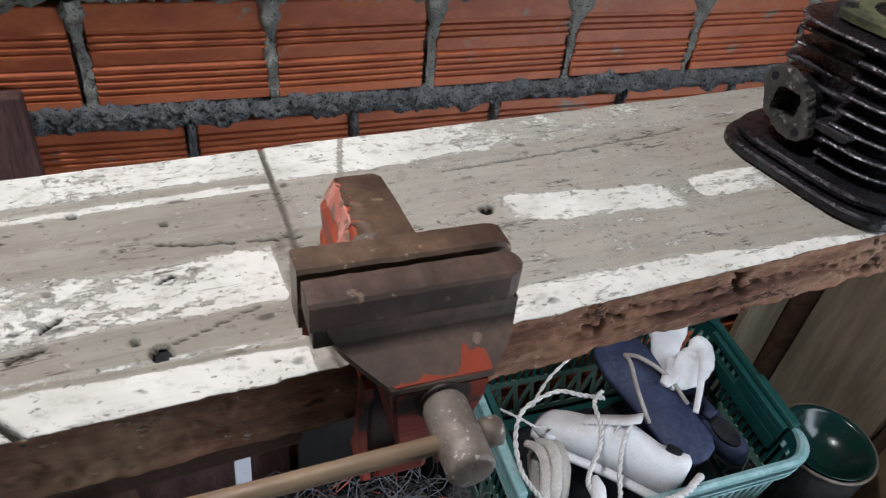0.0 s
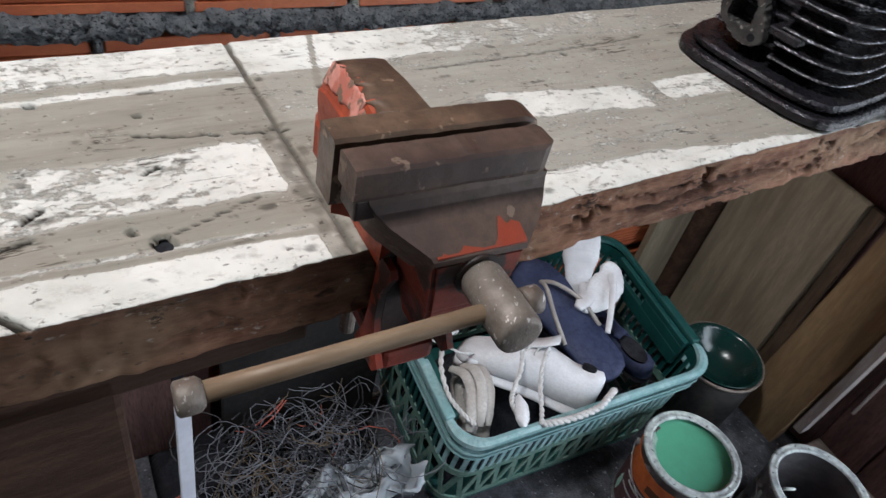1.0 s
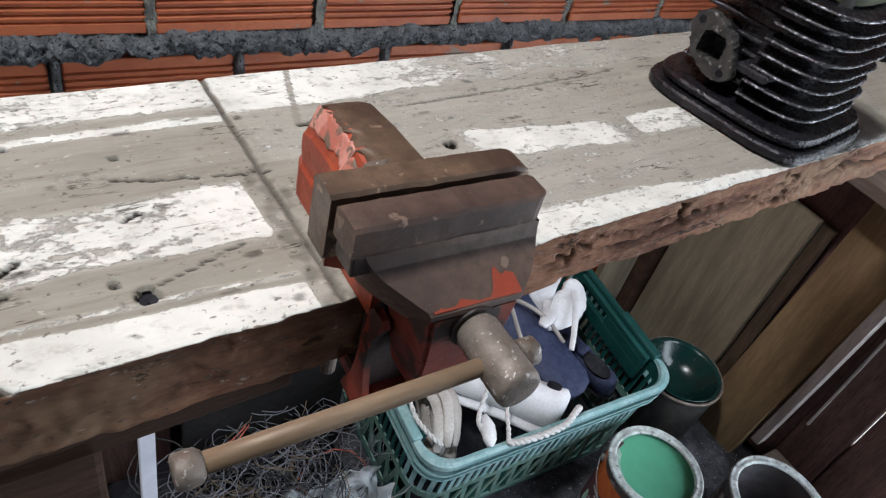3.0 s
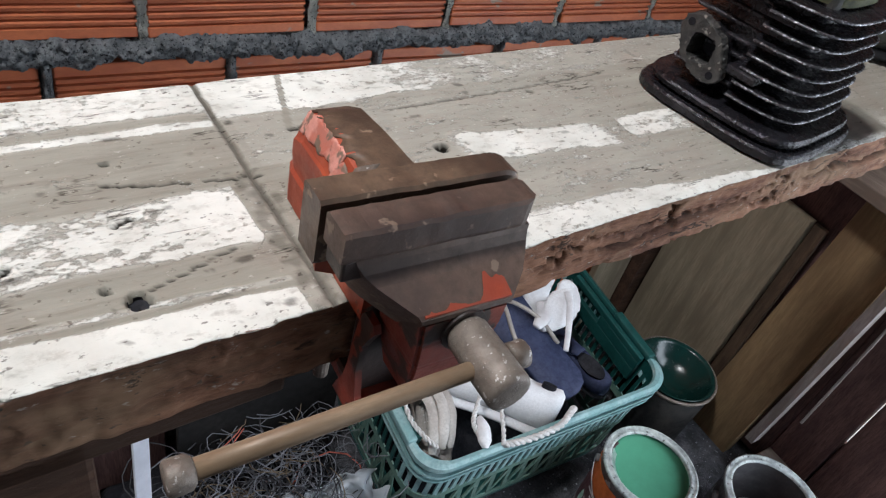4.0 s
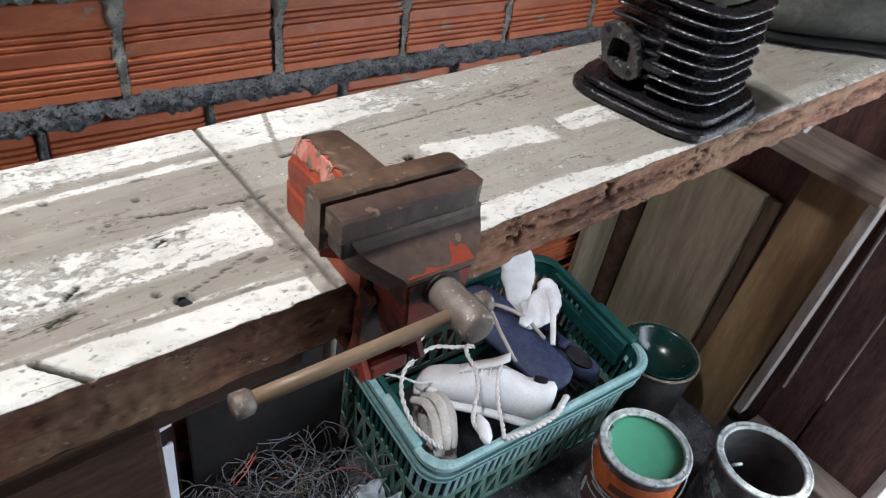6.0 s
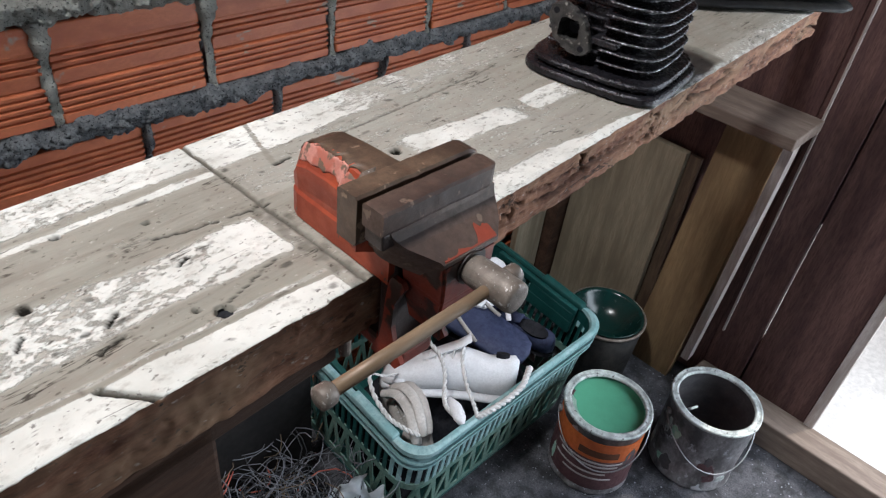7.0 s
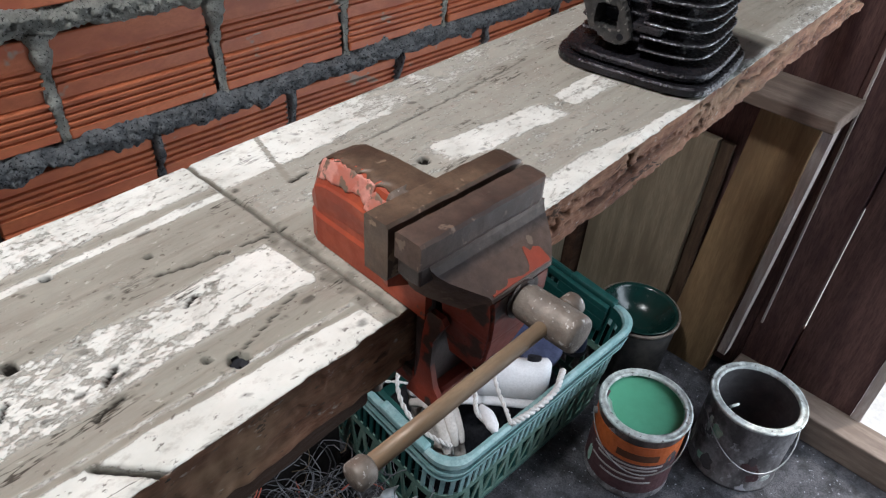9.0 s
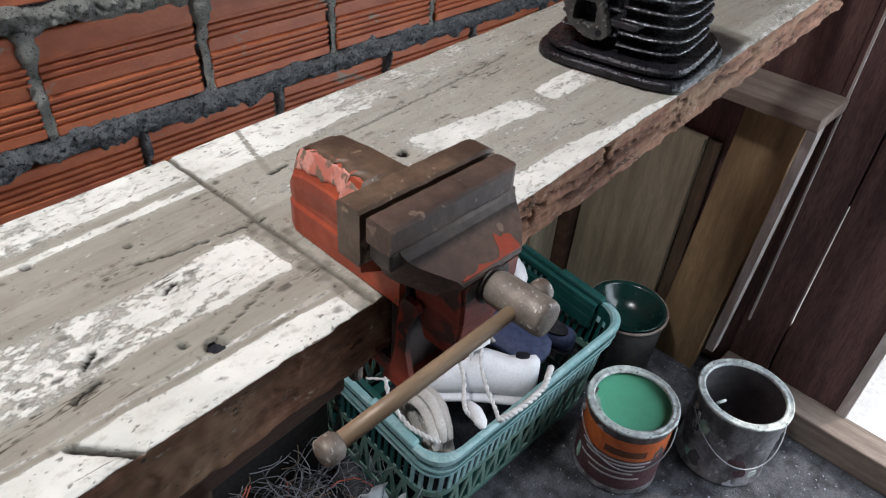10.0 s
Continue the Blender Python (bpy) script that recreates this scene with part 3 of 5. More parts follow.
                di = max(di, 0.5 * mid * step(0.62, 0.72, worn))
                pa -= 0.25 * mid * step(0.0, 0.4, worn)
            # blackish grime patches
            q = noise.noise((u * 34, d * 62, 11)) + 0.5 * noise.noise((u * 110, d * 160, 5))
            di = max(di, 0.6 * step(0.72, 0.84, q), 0.45 * step(0.64, 0.72, noise.noise((u * 85, d * 240, 21)) + 0.35 * noise.noise((u * 320, d * 500, 2))))
            wear = 0.0016 * max(0, noise.noise((u * 45, 0, 9))) * (1 - step(0, 0.01, d))
            back = 0.0030 * (1 - step(-0.10, 0.07, u))  # the front edge is worn back beside the vice
            y = d + back * max(0.0, 1 - d / 0.03)
            if d < 0.0035:
                y += 0.0012 * noise.noise((u * 70, 1, 1)) + 0.0006 * noise.noise((u * 240, 1, 1))
                z -= (0.0035 - d) * 0.28
            co.append((u, y, z - wear))
            paint.append(pa)
            dirt_shade.append(di)
            side.append(0.0)
        for z in zs:
            t = -z / THICK
            chip = max(0.0, fbm(u * 0.5, t * 0.06, 4, 55, 3))
            right = step(0.12, 0.2, u)
            rn = noise.noise((u * 16, t * 2.6, 31)) + 0.3 * noise.noise((u * 90, t * 7, 32))
            split = (1 - step(0.02, 0.065, abs(rn))) * step(0.0, 0.25, noise.noise((u * 17, t * 2, 33)) + 0.15) * step(0.05, 0.18, t) * (0.35 + 0.65 * right)
            y = 0.0006 + 0.0012 * noise.noise((u * 40, t * 2.5, 3)) + 0.0030 * chip * right * step(0.1, 0.35, t) + 0.0014 * chip + 0.0010 * noise.noise((u * 150, t * 9, 6)) + 0.004 * split
            cr = abs(t - 0.55 - 0.28 * noise.noise((u * 14, 0, 2)) - 0.05 * noise.noise((u * 60, 0, 2)))
            k = (1 - step(0.02, 0.07, cr)) * right * step(-0.15, 0.1, noise.noise((u * 9, 5, 5)))
            low = 0.002 * noise.noise((u * 30, 2, 2)) * step(0.8, 1, t)
            co.append((u, y + 0.006 * k + 0.0030 * (1 - step(-0.10, 0.07, u)), z - 0.0008 + low))
            paint.append(0.75 * (1 - step(0.0, 0.05, t)) if u < 0.06 else 0.15 * (1 - step(0.0, 0.08, t)))
            # dirt, plus shade painted over the left of the front face
            dirt_shade.append(max(0.95 * k, 0.9 * split, 0.25 * step(0.3, 0.6, noise.noise((u * 60, t * 6, 8))), 0.5 * (1 - step(0.08, 0.2, u)) * (0.7 + 0.5 * noise.noise((u * 30, t * 4, 3))), 0.0))
            side.append(1.0)
        co.append((u, DEPTH, -THICK))
        paint.append(0), dirt_shade.append(0.4), side.append(1.0)
    row = len(ds) + len(zs) + 1
    faces = [(i * row + j, i * row + (j + 1) % row, (i + 1) * row + (j + 1) % row, (i + 1) * row + j) for i in range(len(us) - 1) for j in range(row)]
    faces += [tuple(range(row)), tuple(range((len(us) - 1) * row, len(us) * row))]
    me = bpy.data.meshes.new("plank_top")
    me.from_pydata(co, [], faces)
    for n, vals in (("paint", paint), ("dirt_shade", dirt_shade), ("side", side)):
        a = me.attributes.new(n, "FLOAT", "POINT")
        a.data.foreach_set("value", vals)
    me.materials.append(BENCH_MAT)
    bm = bmesh.new()
    bm.from_mesh(me)
    bmesh.ops.recalc_face_normals(bm, faces=bm.faces)
    bm.to_mesh(me)
    bm.free()
    me.shade_smooth()
    ob = new("plank_top", me)
    ob.parent = bench
    return ob


bench_plank()
part("apron", box((-0.5, 0.004, -0.050), (0.05, 0.03, -THICK - 0.001), 0.002), BROWN_WOOD, bench, "dark brown timber under the plank")
part("leg", box((-0.16, 0.004, -TOP), (-0.024, 0.05, -THICK - 0.001), 0.003), BROWN_WOOD, bench, "dark brown board leg")
part("rail", box((0.55, 0.085, -0.085), (1.24, 0.125, -THICK - 0.001), 0.003), PLANK_DARK, bench, "dark rail running to the plank wall")
# black disc set in the pit to paint the dark inside the hole
part("knot_hole", lathe([(0.0048, -0.0026), (0.0046, -0.0040), (0.0005, -0.0046)], 20), BLACK_CLOTH, bench, "black disc for the dark inside the bored hole", m=pose(0.0012, 0.0275, 0))
# dark sheet added where the bricks under the bench lie in shade
single("plywood_sheet", box((-0.42, 0.765, 0), (0.115, 0.785, 0.70), 0.003), PLANK_DARK, "dark sheet added for the shade on the brick wall", "plywood")

# ---- bench vice ----
vice = thing("bench_vice", "small orange-red bench vice with rusty jaws clamped to the bench", "vice", pose(0.087, 0.178, TOP))


BODY = ((0.0870, -0.010, -0.0090, 0.018, -0.005, 0.0280, 0.004, 0.009), (0.0845, -0.0145, -0.0140, 0.026, -0.009, 0.0380, 0.006, 0.012), (0.0785, -0.0168, -0.0165, 0.033, -0.011, 0.0445, 0.007, 0.0135),
        (0.070, -0.017, -0.0170, 0.036, -0.012, 0.0485, 0.008, 0.014), (0.050, -0.017, -0.0175, 0.0375, -0.012, 0.0500, 0.009, 0.015), (0.030, -0.017, -0.0195, 0.038, -0.013, 0.0500, 0.010, 0.017),
        (0.021, -0.017, -0.0250, 0.038, -0.018, 0.0498, 0.012, 0.020), (0.013, -0.017, -0.0360, 0.038, -0.027, 0.0500, 0.014, 0.022), (0.003, -0.017, -0.0385, 0.038, -0.030, 0.0500, 0.016, 0.022))


def body_at(y):
    """Lower left, upper left, shoulder height, top left, height, top right and right of the body, y behind the jaws."""
    for a, b in zip(BODY, BODY[1:]):
        if a[0] >= y >= b[0]:
            t = (a[0] - y) / (a[0] - b[0])
            return [p + (q - p) * t for p, q in zip(a[1:], b[1:])]
    return BODY[-1][1:]


def section(y):
    xl, xu, hs, tl, h, tr, xr = body_at(y)
    up = max(xl + 0.0012, xu) if xu > xl else xl + 0.0012
    return [Vector((x, y, z)) for x, z in ((xl, 0.0005), (xl, 0.0155), (up, 0.0172), (up, hs * 0.56), (xu, hs * 0.84), (xu, hs - 0.001), (xu + 0.001, hs), (tl, h - 0.0012), (tl + 0.003, h),
                                           (tr - 0.003, h), (tr, h - 0.0012), (xr - 0.001, hs), (xr, hs - 0.002), (xr, 0.0005))]


def skin(y0, y1, a, b, seed, lift=0.0004, n=34):
    """A worn patch over the body's left slope and top, from the share a to the share b of the way across (0 shoulder, 1 top edge, 2 far top edge), with ragged edges."""
    over = []
    for i in range(n + 1):
        y = y0 + (y1 - y0) * i / n
        xl, xu, hs, tl, h, tr, xr = body_at(y)
        e0 = a + 0.20 * fbm(y, 0, seed, 130, 4)
        e1 = b + 0.20 * fbm(y, 3, seed, 130, 4)
        ring = []
        for k in range(7):
            t = max(0.02, min(1.98, e0 + (max(e1, e0 + 0.02) - e0) * k / 6))
            p = Vector((xu + (tl - xu) * t, y, hs + (h - hs) * t)) if t < 1 else Vector((tl + (tr - tl) * (t - 1), y, h + 0.0002))
            ring.append(p)
        over.append([p + Vector((-0.5 * lift, 0, lift)) for p in ring] + [p + Vector((0.0006, 0, -0.0012)) for p in reversed(ring)])
    return loft(over)


bm = loft([section(y) for y in (0.0870, 0.0845, 0.0785, 0.070, 0.050, 0.030, 0.021, 0.013, 0.003)])
body = part("fixed_body", bm, RED, vice, "chipped orange-red cast body")
part("worn_top", skin(0.0845, 0.0155, 0.98, 2.7, 2.0, 0.0002), RUST, body, "bare worn rusty top of the body", True)
part("scuff", skin(0.078, 0.040, 0.28, 0.98, 5.0, 0.00015), PINK, body, "scuffed pink edge", True)
part("scuff", skin(0.042, 0.0170, 0.10, 0.72, 9.0, 0.00015), PINK, body, "", True)
part("bare_shoulder", skin(0.031, 0.0155, 0.80, 1.40, 14.0, 0.0004), BARE, body, "bare grey worn shoulder", True)


def jaw(x0, x1, y0, y1, z0, z1, round_end):
    """A jaw bar with a bevelled section; the front one has a rounded right end."""
    sec = [(y0 + 0.0012, z1), (y1 - 0.0012, z1), (y1, z1 - 0.0012), (y1, z0), (y0 + 0.001, z0), (y0, z0 + 0.002), (y0, z1 - 0.0012)]
    n = 26
    rings = []
    for k in range(n + 1):
        t = k / n
        x = x0 + (x1 - x0) * t
        f = 0.0
        if round_end:
            f = max(0.0, (t - 0.88) / 0.12) ** 2 * 0.009
        rings.append([Vector((x, max(y, y0 + f) + 0.0003 * noise.noise((x * 150, y * 300, 1)), z - ((0.004 if round_end else 0.002) * max(0, (t - 0.91) / 0.09) ** 2) * (z > z1 - 0.004) + 0.0004 * noise.noise((x * 130, z * 200, 4)))) for y, z in sec])
    return loft(rings)


part("rear_jaw", jaw(-0.0400, 0.0365, 0.0015, 0.0150, 0.036, 0.0622, False), RUST, vice, "rusty brown steel jaw")
part("front_jaw", jaw(-0.0392, 0.0380, -0.0150, -0.0012, 0.0500, 0.0620, True), RUST_DARK, vice, "rusty brown steel jaw")
# blackened for the shaded recess under the front jaw
part("jaw_back", box((-0.0380, -0.0138, 0.0415), (0.0345, -0.0014, 0.0502), 0.001), DEEP_SHADE, vice)
# sliding jaw casting: a hollow curve out of the jaw into a sloping face
rows_v = ((-0.0100, 0.0504, -0.0340, 0.0340), (-0.0138, 0.0503, -0.0338, 0.0338), (-0.0143, 0.0478, -0.0330, 0.0335), (-0.0160, 0.0450, -0.0312, 0.0328), (-0.0195, 0.0421, -0.0280, 0.0310),
          (-0.0250, 0.0389, -0.0225, 0.0270), (-0.0300, 0.0358, -0.0172, 0.0215), (-0.0312, 0.0344, -0.0163, 0.0203), (-0.0314, 0.0325, -0.0160, 0.0200))
bm = loft([[Vector((a, y, z)), Vector((a * 0.5 + b * 0.5, y - 0.0003, z + 0.0002)), Vector((b, y, z)), Vector((b - 0.002, y + 0.014, z - 0.018)), Vector((a + 0.003, y + 0.014, z - 0.018))] for y, z, a, b in rows_v])
slide = part("sliding_jaw", bm, RUST_DARK, vice, "brown sloping sliding jaw casting")
bm = loft([[Vector((a, y, z)), Vector((b, y, z)), Vector((b, -0.002, z)), Vector((a, -0.002, z))] for z, a, b, y in
           ((0.0330, -0.0158, 0.0198, -0.0313), (0.022, -0.0150, 0.0185, -0.0318), (0.008, -0.0132, 0.0150, -0.0302), (-0.010, -0.0090, 0.0105, -0.0250), (-0.022, -0.0060, 0.0070, -0.0180))])
bmesh.ops.bevel(bm, geom=bm.edges[:], offset=0.0014, segments=2, affect="EDGES")
part("slide_front", bm, RED_SHADED, slide, "dark red enamelled front")
over = []
for i in range(41):
    x = -0.0150 + 0.0345 * i / 40
    tall = 0.0006 + 0.0030 * max(0, fbm(x, 0, 3, 160, 3) + 0.15) + (0.0058 + 0.003 * noise.noise((x * 300, 1, 1))) * step(0.0075, 0.0115, x) * (1 - step(0.0185, 0.0197, x))
    y0, y1 = -0.0309, -0.0309 + tall
    z0, z1 = 0.0352, 0.0352 + tall * 0.62
    over.append([Vector((x, y0, z0 + 0.0004)), Vector((x, y1, z1 + 0.0005)), Vector((x, y1 + 0.0002, z1 - 0.001)), Vector((x, y0, z0 - 0.001))])
part("paint_remnant", loft(over), RED, slide, "remnant of red enamel")
part("boss", tube([(0.002, -0.028, 0.0252), (0.002, -0.0325, 0.0252)], 0.0090, 24), DEEP_SHADE, slide)
# clamp in front of and under the bench edge
part("clamp_frame", box((-0.0135, 0.002, -0.052), (0.0150, 0.0125, 0.012), 0.002), DEEP_SHADE, vice, "clamp frame blackened for the deep shade under the vice")
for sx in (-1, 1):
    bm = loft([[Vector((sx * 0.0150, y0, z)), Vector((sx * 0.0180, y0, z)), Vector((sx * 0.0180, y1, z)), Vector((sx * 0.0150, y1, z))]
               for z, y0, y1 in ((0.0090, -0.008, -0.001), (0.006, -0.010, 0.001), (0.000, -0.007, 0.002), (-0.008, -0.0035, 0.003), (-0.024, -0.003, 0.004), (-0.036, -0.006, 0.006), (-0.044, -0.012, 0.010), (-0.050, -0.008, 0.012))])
    part("flange", bm, RED_SHADED, vice, "red flange of the clamp")
part("lower_arm", box((-0.0125, -0.006, -0.056), (0.0125, 0.075, -0.044), 0.003), RED_SHADED, vice, "dark red lower arm under the bench")
part("clamp_screw", tube([(0, 0.055, -0.10), (0, 0.055, -THICK - 0.0015)], 0.004, 14), BARE, vice, "dark clamp screw")
part("clamp_pad", tube([(0, 0.055, -THICK - 0.006), (0, 0.055, -THICK - 0.0012)], 0.009, 18), BARE, vice)
# main screw and its bar
rings = []
for y, r in ((-0.030, 0.0064), (-0.0330, 0.0070), (-0.0345, 0.0078), (-0.046, 0.0081), (-0.0590, 0.0081), (-0.0607, 0.0075), (-0.0612, 0.0060)):
    rings.append([Vector((0.002 + (r + 0.0002 * noise.noise((a, y * 90, 3))) * math.cos(a), y, 0.0252 + (r + 0.0002 * noise.noise((a, y * 90, 8))) * math.sin(a))) for a in [2 * math.pi * k / 30 for k in range(30)]])
part("screw_head", loft(rings), BARE, vice, "greasy steel screw head", True)
YB, ZB = -0.0478, 0.0252
bar = part("handle_bar", tube([(-0.0965, YB - 0.0022, ZB), (-0.06, YB - 0.0014, ZB), (0.0, YB, ZB), (0.0155, YB + 0.0003, ZB)], 0.0031, 20), BAR_STEEL, vice, "brown stained steel handle bar", True)
part("end_knob", tube([(-0.1000, YB - 0.0023, ZB), (-0.0993, YB - 0.0023, ZB), (-0.0970, YB - 0.0023, ZB), (-0.0940, YB - 0.0022, ZB), (-0.0925, YB - 0.0022, ZB)], 0.0051, 20, taper=(0.82, 0.98, 1, 0.97, 0.72)), BARE, bar, "worn steel end knob", True)
part("end_knob", tube([(0.0095, YB, ZB), (0.0105, YB, ZB), (0.0160, YB, ZB), (0.0172, YB, ZB)], 0.0050, 20, taper=(0.8, 1, 1, 0.7)), BARE, bar, "", True)

# ---- engine cylinder ----
cyl = thing("engine_cylinder", "black sooty finned engine cylinder standing on the bench", "engine cylinder", pose(0.4100, 0.2775, TOP, 0, 0, 10))


def fin_outline(h, z, port=0.0, seed=0.0, n=72, power=4.0):
    out = []
    for k in range(n):
        a = 2 * math.pi * k / n
        c, s = math.cos(a), math.sin(a)
        r = h / (abs(c) ** power + abs(s) ** power) ** (1 / power)
        r *= 1 + 0.008 * noise.noise((c * 3, s * 3, seed))
        x, y = r * c, r * s
        if port and x < -0.030 and -0.002 < y < 0.047:
            x = max(x, -0.036)
        out.append(Vector((x, y, z)))
    return out


def ring_plate(h0, h1, z0, z1, port, seed):
    """A fin: thick at the root, thin and rounded at its rim."""
    zm = (z0 + z1) / 2
    t = (z1 - z0) / 2
    return loft([fin_outline(h0, zm - t * 1.5, port, seed), fin_outline(h1 - 0.0012, zm - t * 0.8, port, seed), fin_outline(h1, zm - t * 0.3, port, seed), fin_outline(h1, zm + t * 0.4, port, seed),
                 fin_outline(h1 - 0.0012, zm + t * 0.9, port, seed), fin_outline(h0, zm + t * 1.5, port, seed)], cap=False)


def edge_on(ob):
    """The rim of a fin is scraped; its pale specks also draw the highlights."""
    ob.data.materials.append(CAST_RIM)
    for f in ob.data.polygons:
        r = max(abs(f.center.x), abs(f.center.y))
        if f.index // 72 in (2, 3) and r > 0.036:
            f.material_index = 1


part("barrel", loft([fin_outline(0.033, 0.008), fin_outline(0.033, 0.094)]), CAST, cyl, "", True)
part("base_flange", loft([fin_outline(0.0605, 0.0005, power=4.6), fin_outline(0.0622, 0.0018, power=4.6), fin_outline(0.0622, 0.0062, power=4.6), fin_outline(0.0608, 0.0076, power=4.6)]), CAST, cyl, "thick black base flange")
part("base_plate", loft([fin_outline(0.050, 0.0078, power=4.4), fin_outline(0.0572, 0.0098, power=4.4), fin_outline(0.0580, 0.0128, power=4.4), fin_outline(0.0568, 0.0146, power=4.4), fin_outline(0.048, 0.0158, power=4.4)]), CAST, cyl)
for k in range(8):
    z = 0.0225 + 0.0092 * k
    part("fin", ring_plate(0.032, 0.0505 + 0.0010 * math.sin(k * 2.1) - 0.0002 * k, z - 0.0011, z + 0.0011, 0 if k in (7,) else 1, 3.7 * k), CAST, cyl, "", True)
    edge_on(cyl.children[-1])
top = loft([fin_outline(0.036, 0.090), fin_outline(0.0365, 0.0945), fin_outline(0.034, 0.0955), [Vector((v.x * 0.66, v.y * 0.66, 0.0957)) for v in circle(0.0365, 0, 72)],
            [Vector((v.x * 0.66, v.y * 0.66, 0.03)) for v in circle(0.036, 0, 72)]], cap=False)
part("head_face", top, GASKET, cyl, "old greenish gasket on the top face")
for sx, sy in ((1, 1), (-1, 1), (-1, -1), (1, -1)):
    part("stud_hole", tube([(sx * 0.0275, sy * 0.0275, 0.088), (sx * 0.0275, sy * 0.0275, 0.0985)], 0.0052, 14), CAST_EDGE, cyl)


def flange_ring(x, k, hole=False):
    """Outline of the oval port flange with its two bolt ears, in the plane x."""
    out = []
    for i in range(64):
        a = 2 * math.pi * i / 64
        r = (0.0148 + 0.0085 * abs(math.cos(a - 0.75)) ** 5) * k
        if hole:
            r = 0.0088 / (abs(math.cos(a)) ** 4 + abs(math.sin(a)) ** 4) ** 0.25 * k
        r *= 1 + (0.10 * noise.noise((math.cos(a) * 3, math.sin(a) * 3, 2)) + 0.08 * noise.noise((math.cos(a) * 9, math.sin(a) * 9, 2 + x * 300)))
        out.append(Vector((x, 0.022 + r * math.cos(a), 0.0410 + r * math.sin(a))))
    return out


part("port_neck", loft([flange_ring(-0.030, 0.72), flange_ring(-0.048, 0.70)], cap=False), CAST, cyl, "", True)
bm = loft([flange_ring(-0.047, 0.97), flange_ring(-0.048, 1), flange_ring(-0.0535, 1), flange_ring(-0.0545, 0.96), flange_ring(-0.0545, 1, True), flange_ring(-0.030, 0.95, True)], cap=False)
port = part("port_flange", bm, CAST_EDGE, cyl, "scraped grey port flange with two bolt holes")
for s in (1, -1):
    a = 0.75 + (math.pi if s < 0 else 0)
    y, z = 0.022 + 0.0178 * math.cos(a), 0.0410 + 0.0178 * math.sin(a)
    # black plugs paint the dark inside the bolt holes and the throat
    part("bolt_hole", tube([(-0.0500, y, z), (-0.05475, y, z)], 0.0026, 12), BLACK_CLOTH, port)
part("port_throat", loft([flange_ring(-0.034, 0.93, True), flange_ring(-0.0345, 0.93, True)]), BLACK_CLOTH, port)
part("side_bar", box((-0.050, -0.018, 0.034), (-0.033, 0.004, 0.040), 0.0015), CAST, cyl)

# ---- boot at the end of the bench ----
boot = thing("rubber_boot", "dusty dark rubber boot lying on the bench", "boot", pose(0.735, 0.300, TOP, 0, 0, -34))


def boot_ring(x, w, h, z0=0.0, n=24):
    out = []
    for k in range(n):
        a = 2 * math.pi * k / n
        c, s = math.cos(a), math.sin(a)
        out.append(Vector((x, w * (abs(c) ** 0.75) * (1 if c > 0 else -1), z0 + h / 2 + h / 2 * (abs(s) ** 0.85) * (1 if s > 0 else -1))))
    return out


part("foot", loft([boot_ring(x, w, h, 0.006) for x, w, h in ((-0.128, 0.010, 0.012), (-0.124, 0.022, 0.022), (-0.112, 0.033, 0.030), (-0.09, 0.040, 0.038), (-0.055, 0.043, 0.05), (-0.015, 0.042, 0.07),
                                                              (0.025, 0.043, 0.098), (0.06, 0.046, 0.112), (0.09, 0.045, 0.112), (0.105, 0.036, 0.10), (0.11, 0.02, 0.085))]), RUBBER, boot, "", True)
part("sole", loft([boot_ring(x, w, 0.012) for x, w in ((-0.13, 0.014), (-0.122, 0.028), (-0.1, 0.042), (-0.055, 0.047), (-0.01, 0.043), (0.04, 0.044), (0.09, 0.046), (0.108, 0.036), (0.113, 0.018))]), POT_BLACK, boot, "black rubber sole", True)
part("shaft", loft([[Vector((0.056 + 0.055 * math.cos(a) + (z - 0.1) * 0.1, 0.05 * math.sin(a), z)) for a in [2 * math.pi * k / 24 for k in range(24)]] for z in (0.095, 0.13, 0.17, 0.21, 0.215)], cap=False), RUBBER, boot, "", True)
tap = thing("brass_fitting", "small dusty metal fitting lying on the bench", "fitting", pose(0.628, 0.352, TOP + 0.0005, 0, 0, 20))
part("nut", lathe([(0.001, 0), (0.012, 0.0), (0.013, 0.003), (0.013, 0.011), (0.011, 0.014), (0.001, 0.014)], 8), CAST_EDGE, tap)
part("spout", tube([(0.0, 0, 0.008), (0.02, 0.004, 0.010), (0.035, 0.002, 0.009)], 0.006, 12), CAST_EDGE, tap, "", True)

# ---- basket with shoes ----
HX, HY, RIM = 0.262, 0.168, 0.27
BASKET = pose(0.697, 0.640, 0.0145, 5, 0, -1)
basket = thing("plastic_basket", "teal green plastic basket with open lattice sides tilted on the floor", "basket", BASKET)


def basket_ring(z, out=0.0, k=6):
    t = z / RIM
    f = 0.96 + 0.04 * t
    return rounded_rect(HX * f + out, HY * f + out, 0.05, z, k)


def band(z0, z1, o0, o1):
    return loft([basket_ring(z0, o0), basket_ring(z0, o1), basket_ring(z1, o1), basket_ring(z1, o0), basket_ring(z0, o0)], cap=False)


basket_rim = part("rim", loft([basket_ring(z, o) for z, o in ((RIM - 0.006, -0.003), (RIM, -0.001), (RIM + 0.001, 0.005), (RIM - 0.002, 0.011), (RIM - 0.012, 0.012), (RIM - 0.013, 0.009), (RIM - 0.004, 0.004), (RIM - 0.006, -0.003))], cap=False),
     TEAL_PALE, basket, "teal rim, scuffed and coloured as lit along the front")
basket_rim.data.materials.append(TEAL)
# front and left rim paler: scuffing, plus light put into the colour
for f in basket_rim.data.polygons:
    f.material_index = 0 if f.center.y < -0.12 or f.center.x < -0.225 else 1
